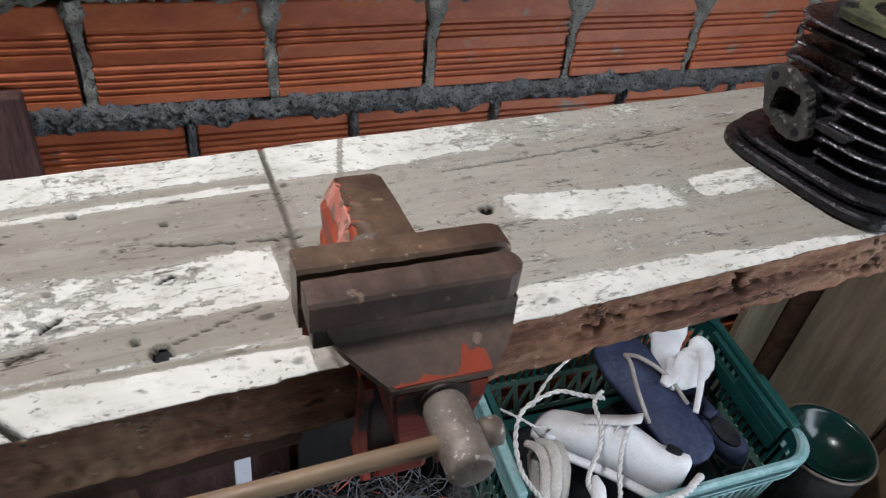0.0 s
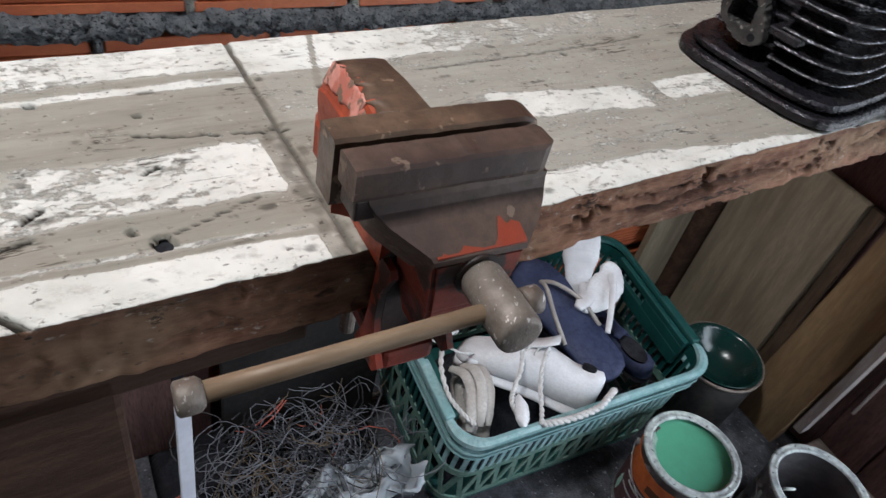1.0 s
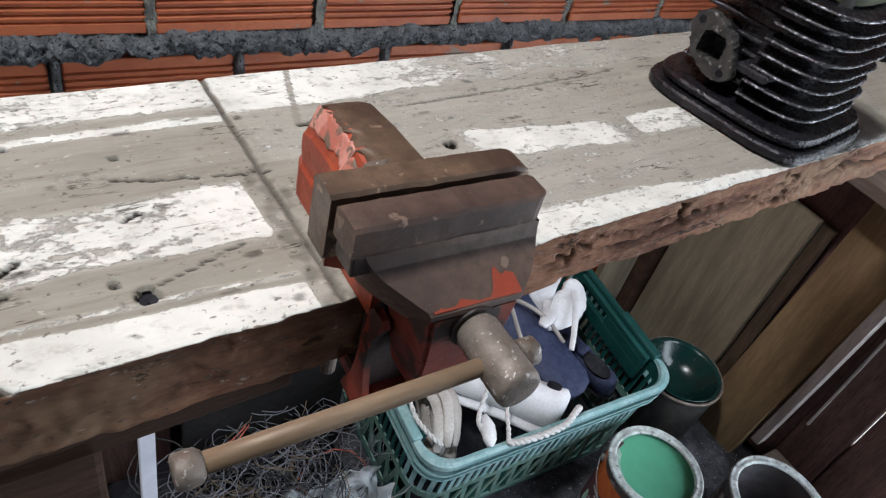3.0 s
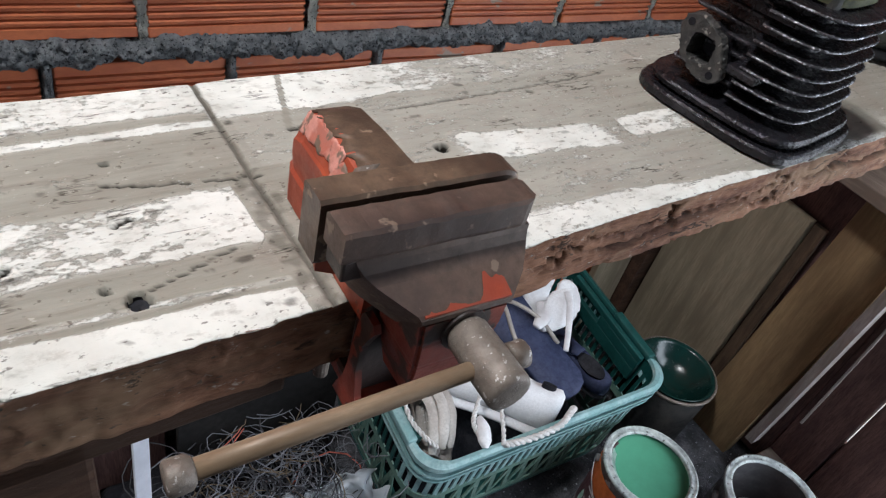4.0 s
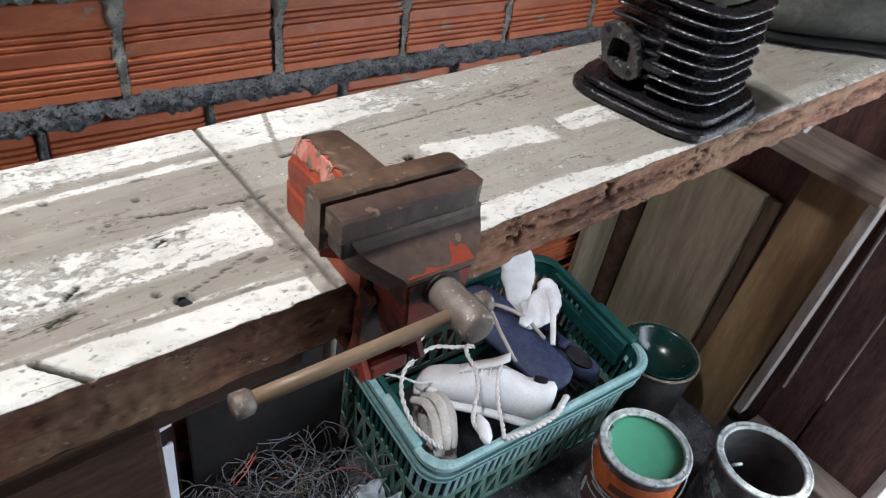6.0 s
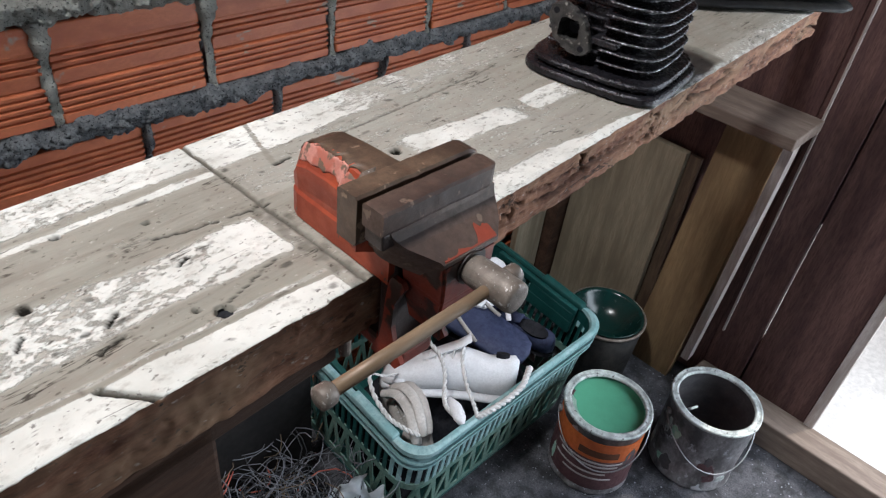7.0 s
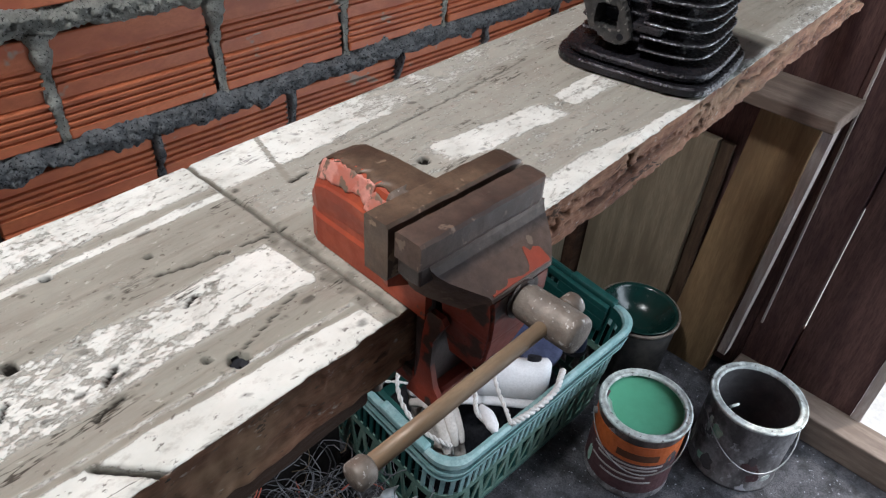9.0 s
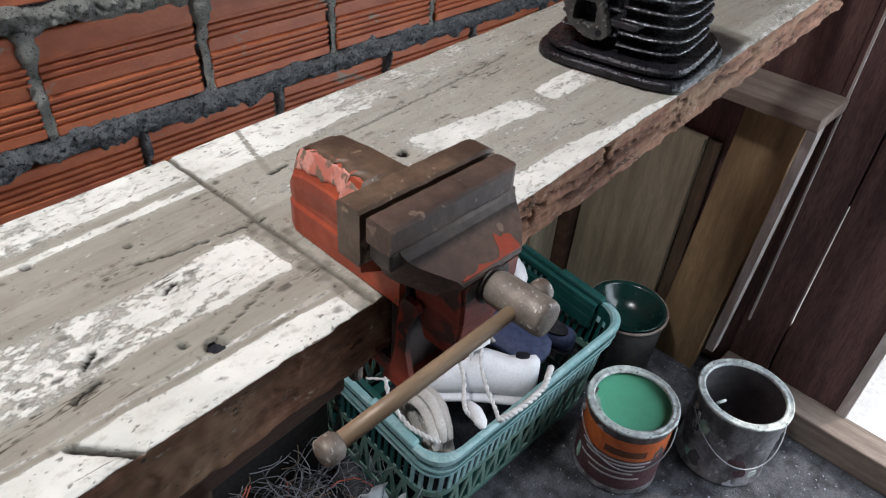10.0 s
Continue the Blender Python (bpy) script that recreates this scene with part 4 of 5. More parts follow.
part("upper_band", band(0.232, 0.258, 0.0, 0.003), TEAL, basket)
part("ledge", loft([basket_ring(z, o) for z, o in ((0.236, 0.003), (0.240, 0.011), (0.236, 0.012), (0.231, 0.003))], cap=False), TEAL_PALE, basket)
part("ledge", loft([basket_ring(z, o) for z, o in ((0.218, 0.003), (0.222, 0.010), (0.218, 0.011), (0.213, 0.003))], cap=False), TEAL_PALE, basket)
part("middle_band", band(0.128, 0.146, 0.0, 0.003), TEAL_DUSTY, basket)
part("lower_band", band(0.02, 0.036, 0.0, 0.003), TEAL_DUSTY, basket)
part("floor_plate", loft([basket_ring(0.001), basket_ring(0.006)]), TEAL, basket)


def along(s, z):
    """Point and outward normal of the basket wall at the share s of its girth."""
    r = basket_ring(z, 0, 12)
    r.append(r[0])
    lens = [(b - a).length for a, b in zip(r, r[1:])]
    want = s % 1 * sum(lens)
    for a, b, l in zip(r, r[1:], lens):
        if want <= l:
            d = (b - a) / max(l, 1e-9)
            return a + d * want, Vector((d.y, -d.x, 0))
        want -= l
    return r[0], Vector((1, 0, 0))


def slat(s0, z0, s1, z1, w=0.0042, t=0.003):
    p0, n0 = along(s0, z0)
    p1, n1 = along(s1, z1)
    ax = (p1 - p0).normalized()
    sd = n0.cross(ax).normalized()
    return loft([[p + sd * w + n * t, p - sd * w + n * t, p - sd * w, p + sd * w] for p, n in ((p0, n0), (p1, n1))])


N = 92
for k in range(N):
    # front slats take the pale colour for the light they catch
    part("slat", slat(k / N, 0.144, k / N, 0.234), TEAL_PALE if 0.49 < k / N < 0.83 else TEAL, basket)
M = 44
for k in range(M):
    part("lattice_bar", slat(k / M, 0.034, (k + 0.5) / M, 0.130, 0.0045), TEAL_DUSTY, basket)
    part("lattice_bar", slat((k + 0.5) / M, 0.130, (k + 1) / M, 0.034, 0.0045), TEAL_DUSTY, basket)
# closed end panels with a hand slot, and a raised lug on the rim
for sx in (1, -1):
    bm = bmesh.new()
    x0, x1 = sorted((sx * (HX - 0.019), sx * (HX - 0.007)))
    for y0, y1, z0, z1 in ((-0.112, 0.112, 0.196, 0.228), (-0.112, 0.112, 0.252, 0.266), (-0.112, 0.012, 0.2275, 0.2525), (0.098, 0.112, 0.2275, 0.2525)):
        box((x0, y0, z0), (x1, y1, z1), 0.002, bm=bm)
    part("end_panel", bm, TEAL, basket, "solid teal end panel with a hand slot")
    x0, x1 = sorted((sx * (HX - 0.006), sx * (HX + 0.013)))
    # right lug coloured dark, as the side turned from the light
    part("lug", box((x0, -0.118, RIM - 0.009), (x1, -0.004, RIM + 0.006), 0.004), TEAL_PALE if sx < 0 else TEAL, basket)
for k in range(3):
    bm = slat(0.985 - 0.012 * k, 0.236, 0.985 - 0.012 * k, 0.257)
    part("rib", bm, TEAL, basket)


def heap(name, cx, cy, hx, hy, z0, z1, seed, material, label, category, rough=0.03, n=26, kind=""):
    """A crumpled pile of cloth or waste."""
    bm = bmesh.new()
    g = [[bm.verts.new((cx + hx * (2 * i / n - 1), cy + hy * (2 * j / n - 1),
                        z0 + (z1 - z0) * max(0, (1 - abs(2 * i / n - 1) ** 4) * (1 - abs(2 * j / n - 1) ** 4)) * (0.8 + 0.2 * noise.noise((i * 0.3, j * 0.3, seed))) + (rough * noise.noise((i * 0.45, j * 0.45, seed + 3)) if 0 < i < n and 0 < j < n else 0)))
          for j in range(n + 1)] for i in range(n + 1)]
    for i in range(n):
        for j in range(n):
            bm.faces.new((g[i][j], g[i + 1][j], g[i + 1][j + 1], g[i][j + 1]))
    rim = [g[i][0] for i in range(n)] + [g[n][j] for j in range(n)] + [g[i][n] for i in range(n, 0, -1)] + [g[0][j] for j in range(n, 0, -1)]
    bm.faces.new(rim)
    return single(name, bm, material, label, category, smooth=True, kind=kind)


# black fill added to carry the shoes and darken the basket's inside
heap("black_cloth", 0.0, 0.0, 0.222, 0.126, 0.008, 0.175, 2.0, BLACK_CLOTH, "black fill added for the dark inside the basket", "cloth").matrix_basis = BASKET
heap("prop_rag", 0.70, 0.745, 0.17, 0.04, 0.0, 0.027, 12.0, BLACK_CLOTH, "dark rag wedged under the tilted basket", "rag", 0.002)


def shoe(m, length, upper, sole_mat, label, laces=True, group="shoes in the basket", collar=1.0):
    ob = thing("shoe", label, "shoe", m, group)
    L = length

    def ring(x, w, h, z0):
        out = []
        for k in range(22):
            a = 2 * math.pi * k / 22
            c, s = math.cos(a), math.sin(a)
            out.append(Vector((x * L, w * L * (abs(c) ** 0.8) * (1 if c > 0 else -1), (z0 + h / 2 + h / 2 * (abs(s) ** 0.8) * (1 if s > 0 else -1)) * L)))
        return out
    outline = ((-0.50, 0.03), (-0.485, 0.09), (-0.44, 0.135), (-0.34, 0.165), (-0.2, 0.165), (-0.05, 0.14), (0.1, 0.125), (0.28, 0.13), (0.4, 0.125), (0.47, 0.09), (0.5, 0.04))
    part("sole", loft([ring(x, w, 0.07, 0) for x, w in outline]), sole_mat, ob, "", True)
    tops = (0.10, 0.145, 0.19, 0.225, 0.27, 0.34, 0.37, 0.33, 0.34, 0.36, 0.33)
    up = part("upper", loft([ring(x * 0.975, w * 0.95, h - 0.045, 0.045) for (x, w), h in zip(outline, tops)]), upper, ob, "", True)
    part("toe_cap", loft([ring(x * 0.992, w * 1.0, h * 0.72 - 0.03, 0.045) for (x, w), h in zip(outline[:4], tops[:4])]), sole_mat, ob, "", True)
    # black patch paints the dark inside the collar
    part("opening", loft([[Vector((L * (0.24 + 0.17 * (1 - collar) + 0.17 * collar * math.cos(a)), L * 0.078 * collar * math.sin(a), L * z)) for a in [2 * math.pi * k / 18 for k in range(18)]] for z in (0.335, 0.372)]), BLACK_CLOTH, ob, "black patch for the dark inside the collar")
    part("tongue", loft([[Vector((L * x, L * -0.06, L * z)), Vector((L * x, L * 0.06, L * z)), Vector((L * x, L * 0.055, L * (z + 0.02))), Vector((L * x, L * -0.055, L * (z + 0.02)))] for x, z in ((-0.22, 0.25), (-0.1, 0.32), (0.02, 0.385), (0.1, 0.45))]), upper, ob, "", True)
    if laces:
        for k in range(5):
            x = -0.2 + 0.06 * k
            z = 0.268 + 0.032 * k
            part("lace", tube(spline([(L * x, L * -0.085, L * (z - 0.05)), (L * (x + 0.015), L * -0.04, L * (z + 0.015)), (L * (x + 0.035), L * 0.04, L * (z + 0.022)), (L * (x + 0.05), L * 0.085, L * (z - 0.035))], 5), 0.0022, 6), ROPE, ob, "", True)
    return ob


shoe(pose(0.612, 0.556, 0.206, -20, 5, -45), 0.262, WHITE_CLOTH, WHITE_CLOTH, "off-white canvas shoe with loose laces lying in the basket", collar=0.3)
shoe(pose(0.512, 0.560, 0.175, -8, 14, 66), 0.19, GREY_CLOTH, GREY_CLOTH, "grubby grey canvas shoe lying in the basket")
slip = thing("slipper", "navy blue rubber slipper lying in the basket", "slipper", pose(0.742, 0.628, 0.266, 6, 9, -80), "shoes in the basket")
part("footbed", loft([[Vector((x * 0.28, w * 0.28, z)) for w, z in ((-b, 0), (-b * 0.5, -0.002), (b * 0.5, -0.002), (b, 0), (b * 1.01, 0.010), (b * 0.96, 0.015), (0, 0.017), (-b * 0.96, 0.015), (-b * 1.01, 0.010))]
                      for x, b in ((-0.5, 0.04), (-0.47, 0.12), (-0.4, 0.17), (-0.25, 0.195), (0, 0.17), (0.25, 0.16), (0.4, 0.155), (0.47, 0.115), (0.5, 0.04))]), NAVY, slip, "", True)
for sy in (-1, 1):
    part("strap", tube(spline([(-0.085, 0.0, 0.018), (-0.06, sy * 0.012, 0.036), (-0.01, sy * 0.034, 0.034), (0.045, sy * 0.044, 0.014)], 6), 0.0042, 8), GREY_CLOTH, slip, "grubby grey strap", True)
shoe(pose(0.872, 0.600, 0.175, 24, 4, -76), 0.2, NAVY, BLACK_CLOTH, "dark shoe lying at the side of the basket", False)


def pad(points, widths, thick, face, bm=None):
    """A soft flat band along a curve; face is the way its broad side looks."""
    p, n = spline(points, 7), len(points) - 1
    rings = []
    for i, c in enumerate(p):
        d = (p[min(i + 1, len(p) - 1)] - p[max(i - 1, 0)]).normalized()
        up = (Vector(face) - d * Vector(face).dot(d)).normalized()
        side = d.cross(up)
        f = min(i / 7, n - 1e-6)
        w = widths[int(f)] + (widths[int(f) + 1] - widths[int(f)]) * (f % 1)
        w *= 1 + 0.08 * noise.noise((i * 0.7, c.x * 40, c.y * 40))
        rings.append([c + w * math.cos(a) * side + thick * math.sin(a) * up + 0.10 * w * noise.noise((i * 0.5, a, c.z * 30)) * up for a in [2 * math.pi * k / 16 for k in range(16)]])
    return loft(rings, bm=bm)


sandal = thing("sandal", "crumpled white sandal with wide straps standing up in the basket", "sandal", Matrix(), "shoes in the basket")
part("heel_pad", pad([(0.800, 0.672, 0.270), (0.803, 0.690, 0.300), (0.806, 0.708, 0.340), (0.808, 0.722, 0.378), (0.809, 0.728, 0.398), (0.809, 0.730, 0.404)], (0.014, 0.024, 0.034, 0.034, 0.024, 0.006), 0.006, (-0.6, -0.7, 0.5)), WHITE_CLOTH, sandal, "scuffed white pad", True)
part("strap", pad([(0.858, 0.692, 0.325), (0.862, 0.676, 0.316), (0.848, 0.656, 0.304), (0.818, 0.640, 0.296), (0.790, 0.630, 0.292), (0.772, 0.622, 0.290)], (0.008, 0.026, 0.034, 0.030, 0.020, 0.006), 0.007, (-0.4, -0.5, 0.8)), WHITE_CLOTH, sandal, "", True)
part("strap", pad([(0.808, 0.676, 0.296), (0.796, 0.650, 0.300), (0.776, 0.634, 0.303), (0.756, 0.624, 0.300)], (0.010, 0.016, 0.015, 0.008), 0.005, (-0.3, -0.2, 1.0)), WHITE_CLOTH, sandal, "", True)
part("loose_strap", pad([(0.866, 0.678, 0.318), (0.846, 0.640, 0.316), (0.812, 0.594, 0.302), (0.786, 0.562, 0.288)], (0.009, 0.007, 0.006, 0.005), 0.003, (-0.3, -0.3, 1.0)), WHITE_CLOTH, sandal, "", True)
bundle = thing("strap_bundle", "bundle of folded grey white fabric straps in the basket", "straps", Matrix(), "shoes in the basket")
for k, (dx, dz) in enumerate(((0.0, 0.0), (0.018, 0.006), (0.034, 0.0), (0.010, -0.012))):
    part("strap", pad([(0.480 + dx, 0.600 - 0.3 * dx, 0.262 + dz), (0.490 + dx, 0.572, 0.276 + dz), (0.484 + dx, 0.535, 0.276 + dz), (0.468 + dx, 0.502, 0.262 + dz), (0.462 + dx, 0.488, 0.244 + dz)], (0.006, 0.009, 0.0095, 0.009, 0.006), 0.004, (-0.3 + 0.2 * k, -0.3, 1.0)), STRAP_CLOTH, bundle, "", True)


def cord(pts, r=0.0032, name="cord", label="white twisted cotton cord hanging over the basket", mat=ROPE, category="cord"):
    p = spline(pts, 14)
    bm = bmesh.new()
    for ph in (0, math.pi):
        q, side = [], None
        for i, c in enumerate(p):
            d = (p[min(i + 1, len(p) - 1)] - p[max(i - 1, 0)]).normalized()
            side = side or d.orthogonal().normalized()
            side = (side - d * side.dot(d)).normalized()
            a = ph + i * 0.8
            q.append(c + r * 0.55 * (math.cos(a) * side + math.sin(a) * d.cross(side)))
        tube(q, r * 0.72, 6, bm)
    return single(name, bm, mat, label, category, smooth=True)


cord([(0.640, 0.630, 0.292), (0.600, 0.640, 0.300), (0.555, 0.655, 0.306), (0.490, 0.640, 0.300), (0.456, 0.600, 0.292), (0.441, 0.545, 0.286), (0.446, 0.508, 0.282), (0.462, 0.482, 0.272)], 0.0036)
cord([(0.640, 0.640, 0.300), (0.610, 0.617, 0.304), (0.598, 0.575, 0.304), (0.580, 0.542, 0.298), (0.548, 0.510, 0.290), (0.535, 0.492, 0.283), (0.536, 0.470, 0.276)], 0.0036)
cord([(0.650, 0.560, 0.298), (0.622, 0.537, 0.298), (0.595, 0.500, 0.290), (0.575, 0.460, 0.281), (0.566, 0.444, 0.274)], 0.0034)
cord([(0.570, 0.444, 0.272), (0.598, 0.438, 0.274), (0.640, 0.434, 0.276), (0.680, 0.436, 0.279), (0.706, 0.446, 0.288), (0.716, 0.450, 0.291)], 0.0052)
cord([(0.690, 0.752, 0.318), (0.640, 0.730, 0.312), (0.560, 0.690, 0.300), (0.510, 0.650, 0.285)], 0.0026)
cord([(0.452, 0.655, 0.292), (0.474, 0.625, 0.298), (0.500, 0.610, 0.285), (0.530, 0.612, 0.270)], 0.0022)
single("cord_tassel", pad([(0.552, 0.500, 0.278), (0.548, 0.482, 0.280), (0.540, 0.462, 0.276), (0.536, 0.452, 0.270)], (0.006, 0.012, 0.012, 0.004), 0.008, (0, -0.3, 1)), WHITE_CLOTH, "plump white knotted end of a cord", "tassel", smooth=True)

# ---- paint cans ----


def can(m, label, open_can, R=0.087):
    ob = thing("paint_can", label, "paint can", m, "paint cans on the floor")
    H = 0.188
    part("body", lathe([(R - 0.003, 0.0), (R, 0.002), (R, 0.006), (R - 0.002, 0.008), (R - 0.002, H - 0.012), (R, H - 0.010), (R, H - 0.006), (R - 0.004, H - 0.006), (R - 0.004, 0.004), (0.001, 0.004)], 56), TIN, ob, "scuffed bare tinplate body", True)
    part("rim", lathe([(R - 0.013, H - 0.006), (R - 0.0125, H - 0.001), (R - 0.008, H), (R - 0.004, H - 0.0035), (R - 0.001, H), (R + 0.002, H), (R + 0.003, H - 0.004), (R + 0.001, H - 0.008), (R - 0.003, H - 0.008)], 56, wob=0.006), TIN_RIM, ob, "paint crusted rim", True)
    for s in (1, -1):
        ear = part("ear", tube([(s * (R - 0.001), 0, H * 0.80), (s * (R + 0.006), 0, H * 0.80)], 0.007, 14), TIN, ob)
    drop = -0.95 if open_can else -0.75
    pts = []
    for k in range(25):
        a = math.pi * k / 24
        x, y = (R + 0.0065) * math.cos(a), -(R + 0.006) * math.sin(a)
        pts.append((x, y, H * 0.80 - 0.085 * math.sin(a) ** 1.2 * abs(drop)))
    part("bail_handle", tube(pts, 0.0014, 8), WIRE_STEEL, ob, "bent wire handle", True)
    return ob, R, H


can1, R, H = can(pose(0.857, 0.336, 0, 0, 0, -52), "open tin of green paint with an orange label", False)


def label_patch(a0, a1, z0, z1, r, n=24, slope=0.0):
    return loft([[Vector((r * math.cos(a), r * math.sin(a), z0 + slope * (a - a0))), Vector((r * math.cos(a), r * math.sin(a), z1 + slope * (a - a0))),
                  Vector(((r - 0.0008) * math.cos(a), (r - 0.0008) * math.sin(a), z1 + slope * (a - a0))), Vector(((r - 0.0008) * math.cos(a), (r - 0.0008) * math.sin(a), z0 + slope * (a - a0)))]
                 for a in [a0 + (a1 - a0) * k / n for k in range(n + 1)]])


lab = part("label", label_patch(radians(-205), radians(-28), 0.108, 0.160, R - 0.0008), LABEL_ORANGE, can1, "orange printed label")
part("print_bar", label_patch(radians(-125), radians(-70), 0.118, 0.136, R - 0.0002), INK_DARK, lab)
low = part("label", label_patch(radians(-205), radians(-28), 0.018, 0.1075, R - 0.0008), LABEL_DARK, can1, "brown lower label")
for k, (z, a, b) in enumerate(((0.098, -160, -60), (0.088, -150, -66), (0.066, -158, -80), (0.05, -140, -70))):
    part("print_bar", label_patch(radians(a), radians(b), z, z + 0.0045, R - 0.0002), INK_PALE, low)
part("paint", lathe([(0.0005, H - 0.020), (R - 0.02, H - 0.0196), (R - 0.010, H - 0.0185), (R - 0.0042, H - 0.016)], 48), GREEN_PAINT, can1, "smooth green paint", True)
part("paint_run", label_patch(radians(-235), radians(-205), 0.03, H - 0.008, R + 0.0003), DRIED_PAINT, can1, "pale green dried paint run")
part("dried_skin", label_patch(radians(150), radians(235), H - 0.0185, H - 0.007, R - 0.0042, slope=0.0), DRIED_PAINT, can1, "dried paint inside the rim")
# dark crescent laid in for the shadow of the skin flap
part("dark_edge", loft([[Vector((r * math.cos(a), r * math.sin(a), H - 0.0178 + dz)) for r, dz in ((R - 0.0165 - 0.006 * math.sin((a - 2.7) * 2.2) ** 2, 0.0), (R - 0.0105, 0.001), (R - 0.0105, 0.0), (R - 0.0165 - 0.006 * math.sin((a - 2.7) * 2.2) ** 2, -0.002))] for a in [radians(150 + 85 * k / 20) for k in range(21)]]), LABEL_DARK, can1, "dark strip for the shadow beside the paint skin", True)
bm = loft([[Vector(((R - 0.014 - 0.012 * k) * math.cos(a), (R - 0.014 - 0.012 * k) * math.sin(a), H - 0.004 - 0.014 * k)) for a in [radians(172 + 50 * i / 10) for i in range(11)]] for k in (0, 0.5, 1)], cap=False, closed=False)
bmesh.ops.solidify(bm, geom=bm.faces[:], thickness=0.001)
part("skin_flap", bm, DRIED_PAINT, can1, "flap of dried paint skin")
can2, R, H = can(pose(1.040, 0.191, 0, 0, 0, -42), "empty scuffed tin with dried dark grey paint inside", True, 0.090)
part("lining", lathe([(0.0005, 0.012), (R - 0.01, 0.0125), (R - 0.0048, 0.02), (R - 0.0046, H - 0.008)], 48), GREY_PAINT, can2, "dried dark grey paint lining", True)
random.seed(21)
for tin, rad in ((can2, 0.090), (can1, 0.087)):
    for k in range(16 if tin is can2 else 6):
        a0, z0, w, h = random.uniform(-3.6, 0.4), random.uniform(0.03, 0.15), random.uniform(0.08, 0.34), random.uniform(0.008, 0.05)
        ring = []
        for i in range(26):
            t = 2 * math.pi * i / 26
            q = 1 + 0.45 * noise.noise((math.cos(t) * 1.7, math.sin(t) * 1.7, k * 3.1 + rad * 90))
            a, z = a0 + w / 2 * q * math.cos(t), max(0.012, min(0.172, z0 + h / 2 * q * math.sin(t)))
            ring.append((a, z))
        bm = loft([[Vector((r * math.cos(a), r * math.sin(a), z)) for a, z in ring] for r in (rad - 0.0030, rad - 0.0014 + 0.0004 * (k % 3))])
        part("paint_splash", bm, (GREY_PAINT, DRIED_PAINT, LABEL_DARK, TIN_RIM)[k % 4] if tin is can2 else (DRIED_PAINT, GREY_PAINT)[k % 2], tin)
part("stir_wire", tube(spline([(-0.07, -0.005, H - 0.06), (-0.06, -0.012, H - 0.02), (-0.055, -0.014, H - 0.012), (-0.042, -0.008, H - 0.014), (-0.05, 0.0, H - 0.03)], 6), 0.003, 8), TIN_RIM, can2, "", True)

# ---- bucket with a bowl on it ----
SCALE_B = Matrix.Scale(1.3, 4)
bucket = thing("bucket", "black enamelled bucket beside the basket", "bucket", pose(1.070, 0.490, 0) @ SCALE_B)
part("body", lathe([(0.001, 0.0), (0.058, 0.0), (0.060, 0.003), (0.068, 0.150), (0.066, 0.151), (0.058, 0.004), (0.001, 0.004)], 40), POT_BLACK, bucket, "", True)
part("rim", lathe([(0.066, 0.147), (0.0705, 0.147), (0.071, 0.151), (0.0685, 0.153), (0.066, 0.151), (0.066, 0.147)], 40), BARE, bucket, "", True)
bowl = single("bowl", lathe([(0.001, 0.0), (0.03, 0.004), (0.052, 0.022), (0.062, 0.046), (0.0655, 0.050), (0.064, 0.051), (0.059, 0.045), (0.049, 0.024), (0.028, 0.008), (0.001, 0.0045)], 40), BOWL_GREEN,
              "glossy dark green bowl resting in the bucket", "bowl", pose(1.069, 0.489, 0.1365) @ SCALE_B, True)
single("spoon", loft([[Vector((0.014 * math.cos(a) * k, 0.034 * math.sin(a) * k, 0.004 * (1 - k))) for a in [2 * math.pi * i / 20 for i in range(20)]] for k in (0.9, 1.0, 0.6, 0.1)]), TIN, "shiny scrap of tin on the floor", "scrap", pose(1.02, 0.405, 0.0005, 0, 0, -40), True)

# ---- waste under the bench ----
random.seed(11)


def wires(name, count, r, material, label, cx=0.225, cy=0.60, sx=0.15, sy=0.12, z=0.15):
    bm = bmesh.new()
    for _ in range(count):
        c = Vector((random.gauss(cx, sx * 0.55), random.gauss(cy, sy * 0.55), z * random.random() ** 0.7 + 0.015))
        a0, R0 = random.random() * 6.28, random.uniform(0.015, 0.055)
        n = Vector((random.gauss(0, 0.5), random.gauss(0, 0.5), 1)).normalized()
        u = n.orthogonal().normalized()
        w = n.cross(u)
        turns = random.uniform(0.4, 1.6)
        pts = []
        for k in range(int(14 * turns) + 4):
            a = a0 + k * 0.45
            q = c + R0 * (1 + 0.02 * k) * (math.cos(a) * u + math.sin(a) * w) + 0.012 * Vector((noise.noise((k * 0.4, c.x * 50, 0)), noise.noise((k * 0.4, c.y * 50, 5)), noise.noise((k * 0.4, c.z * 50, 9))))
            q.z = max(q.z, 0.004)
            pts.append(q)
        tube(pts, r, 5, bm)
    return single(name, bm, material, label, "wire", smooth=True, kind="stuff")


heap("rag_heap", 0.20, 0.62, 0.20, 0.15, 0.0, 0.10, 7.0, BLACK_CLOTH, "dark waste heap under the bench", "waste", kind="stuff")
wires("wire_tangle", 110, 0.0009, WIRE_GREY, "tangle of thin grey wires under the bench")
wires("wire_tangle_black", 70, 0.0012, WIRE_BLACK, "tangle of black wires under the bench")
wires("wire_tangle_tan", 34, 0.0009, WIRE_TAN, "tangle of tan wires under the bench")
wires("wire_tangle_red", 6, 0.0013, WIRE_RED, "few faded red wires among the tangle")
bm = bmesh.new()
n = 26
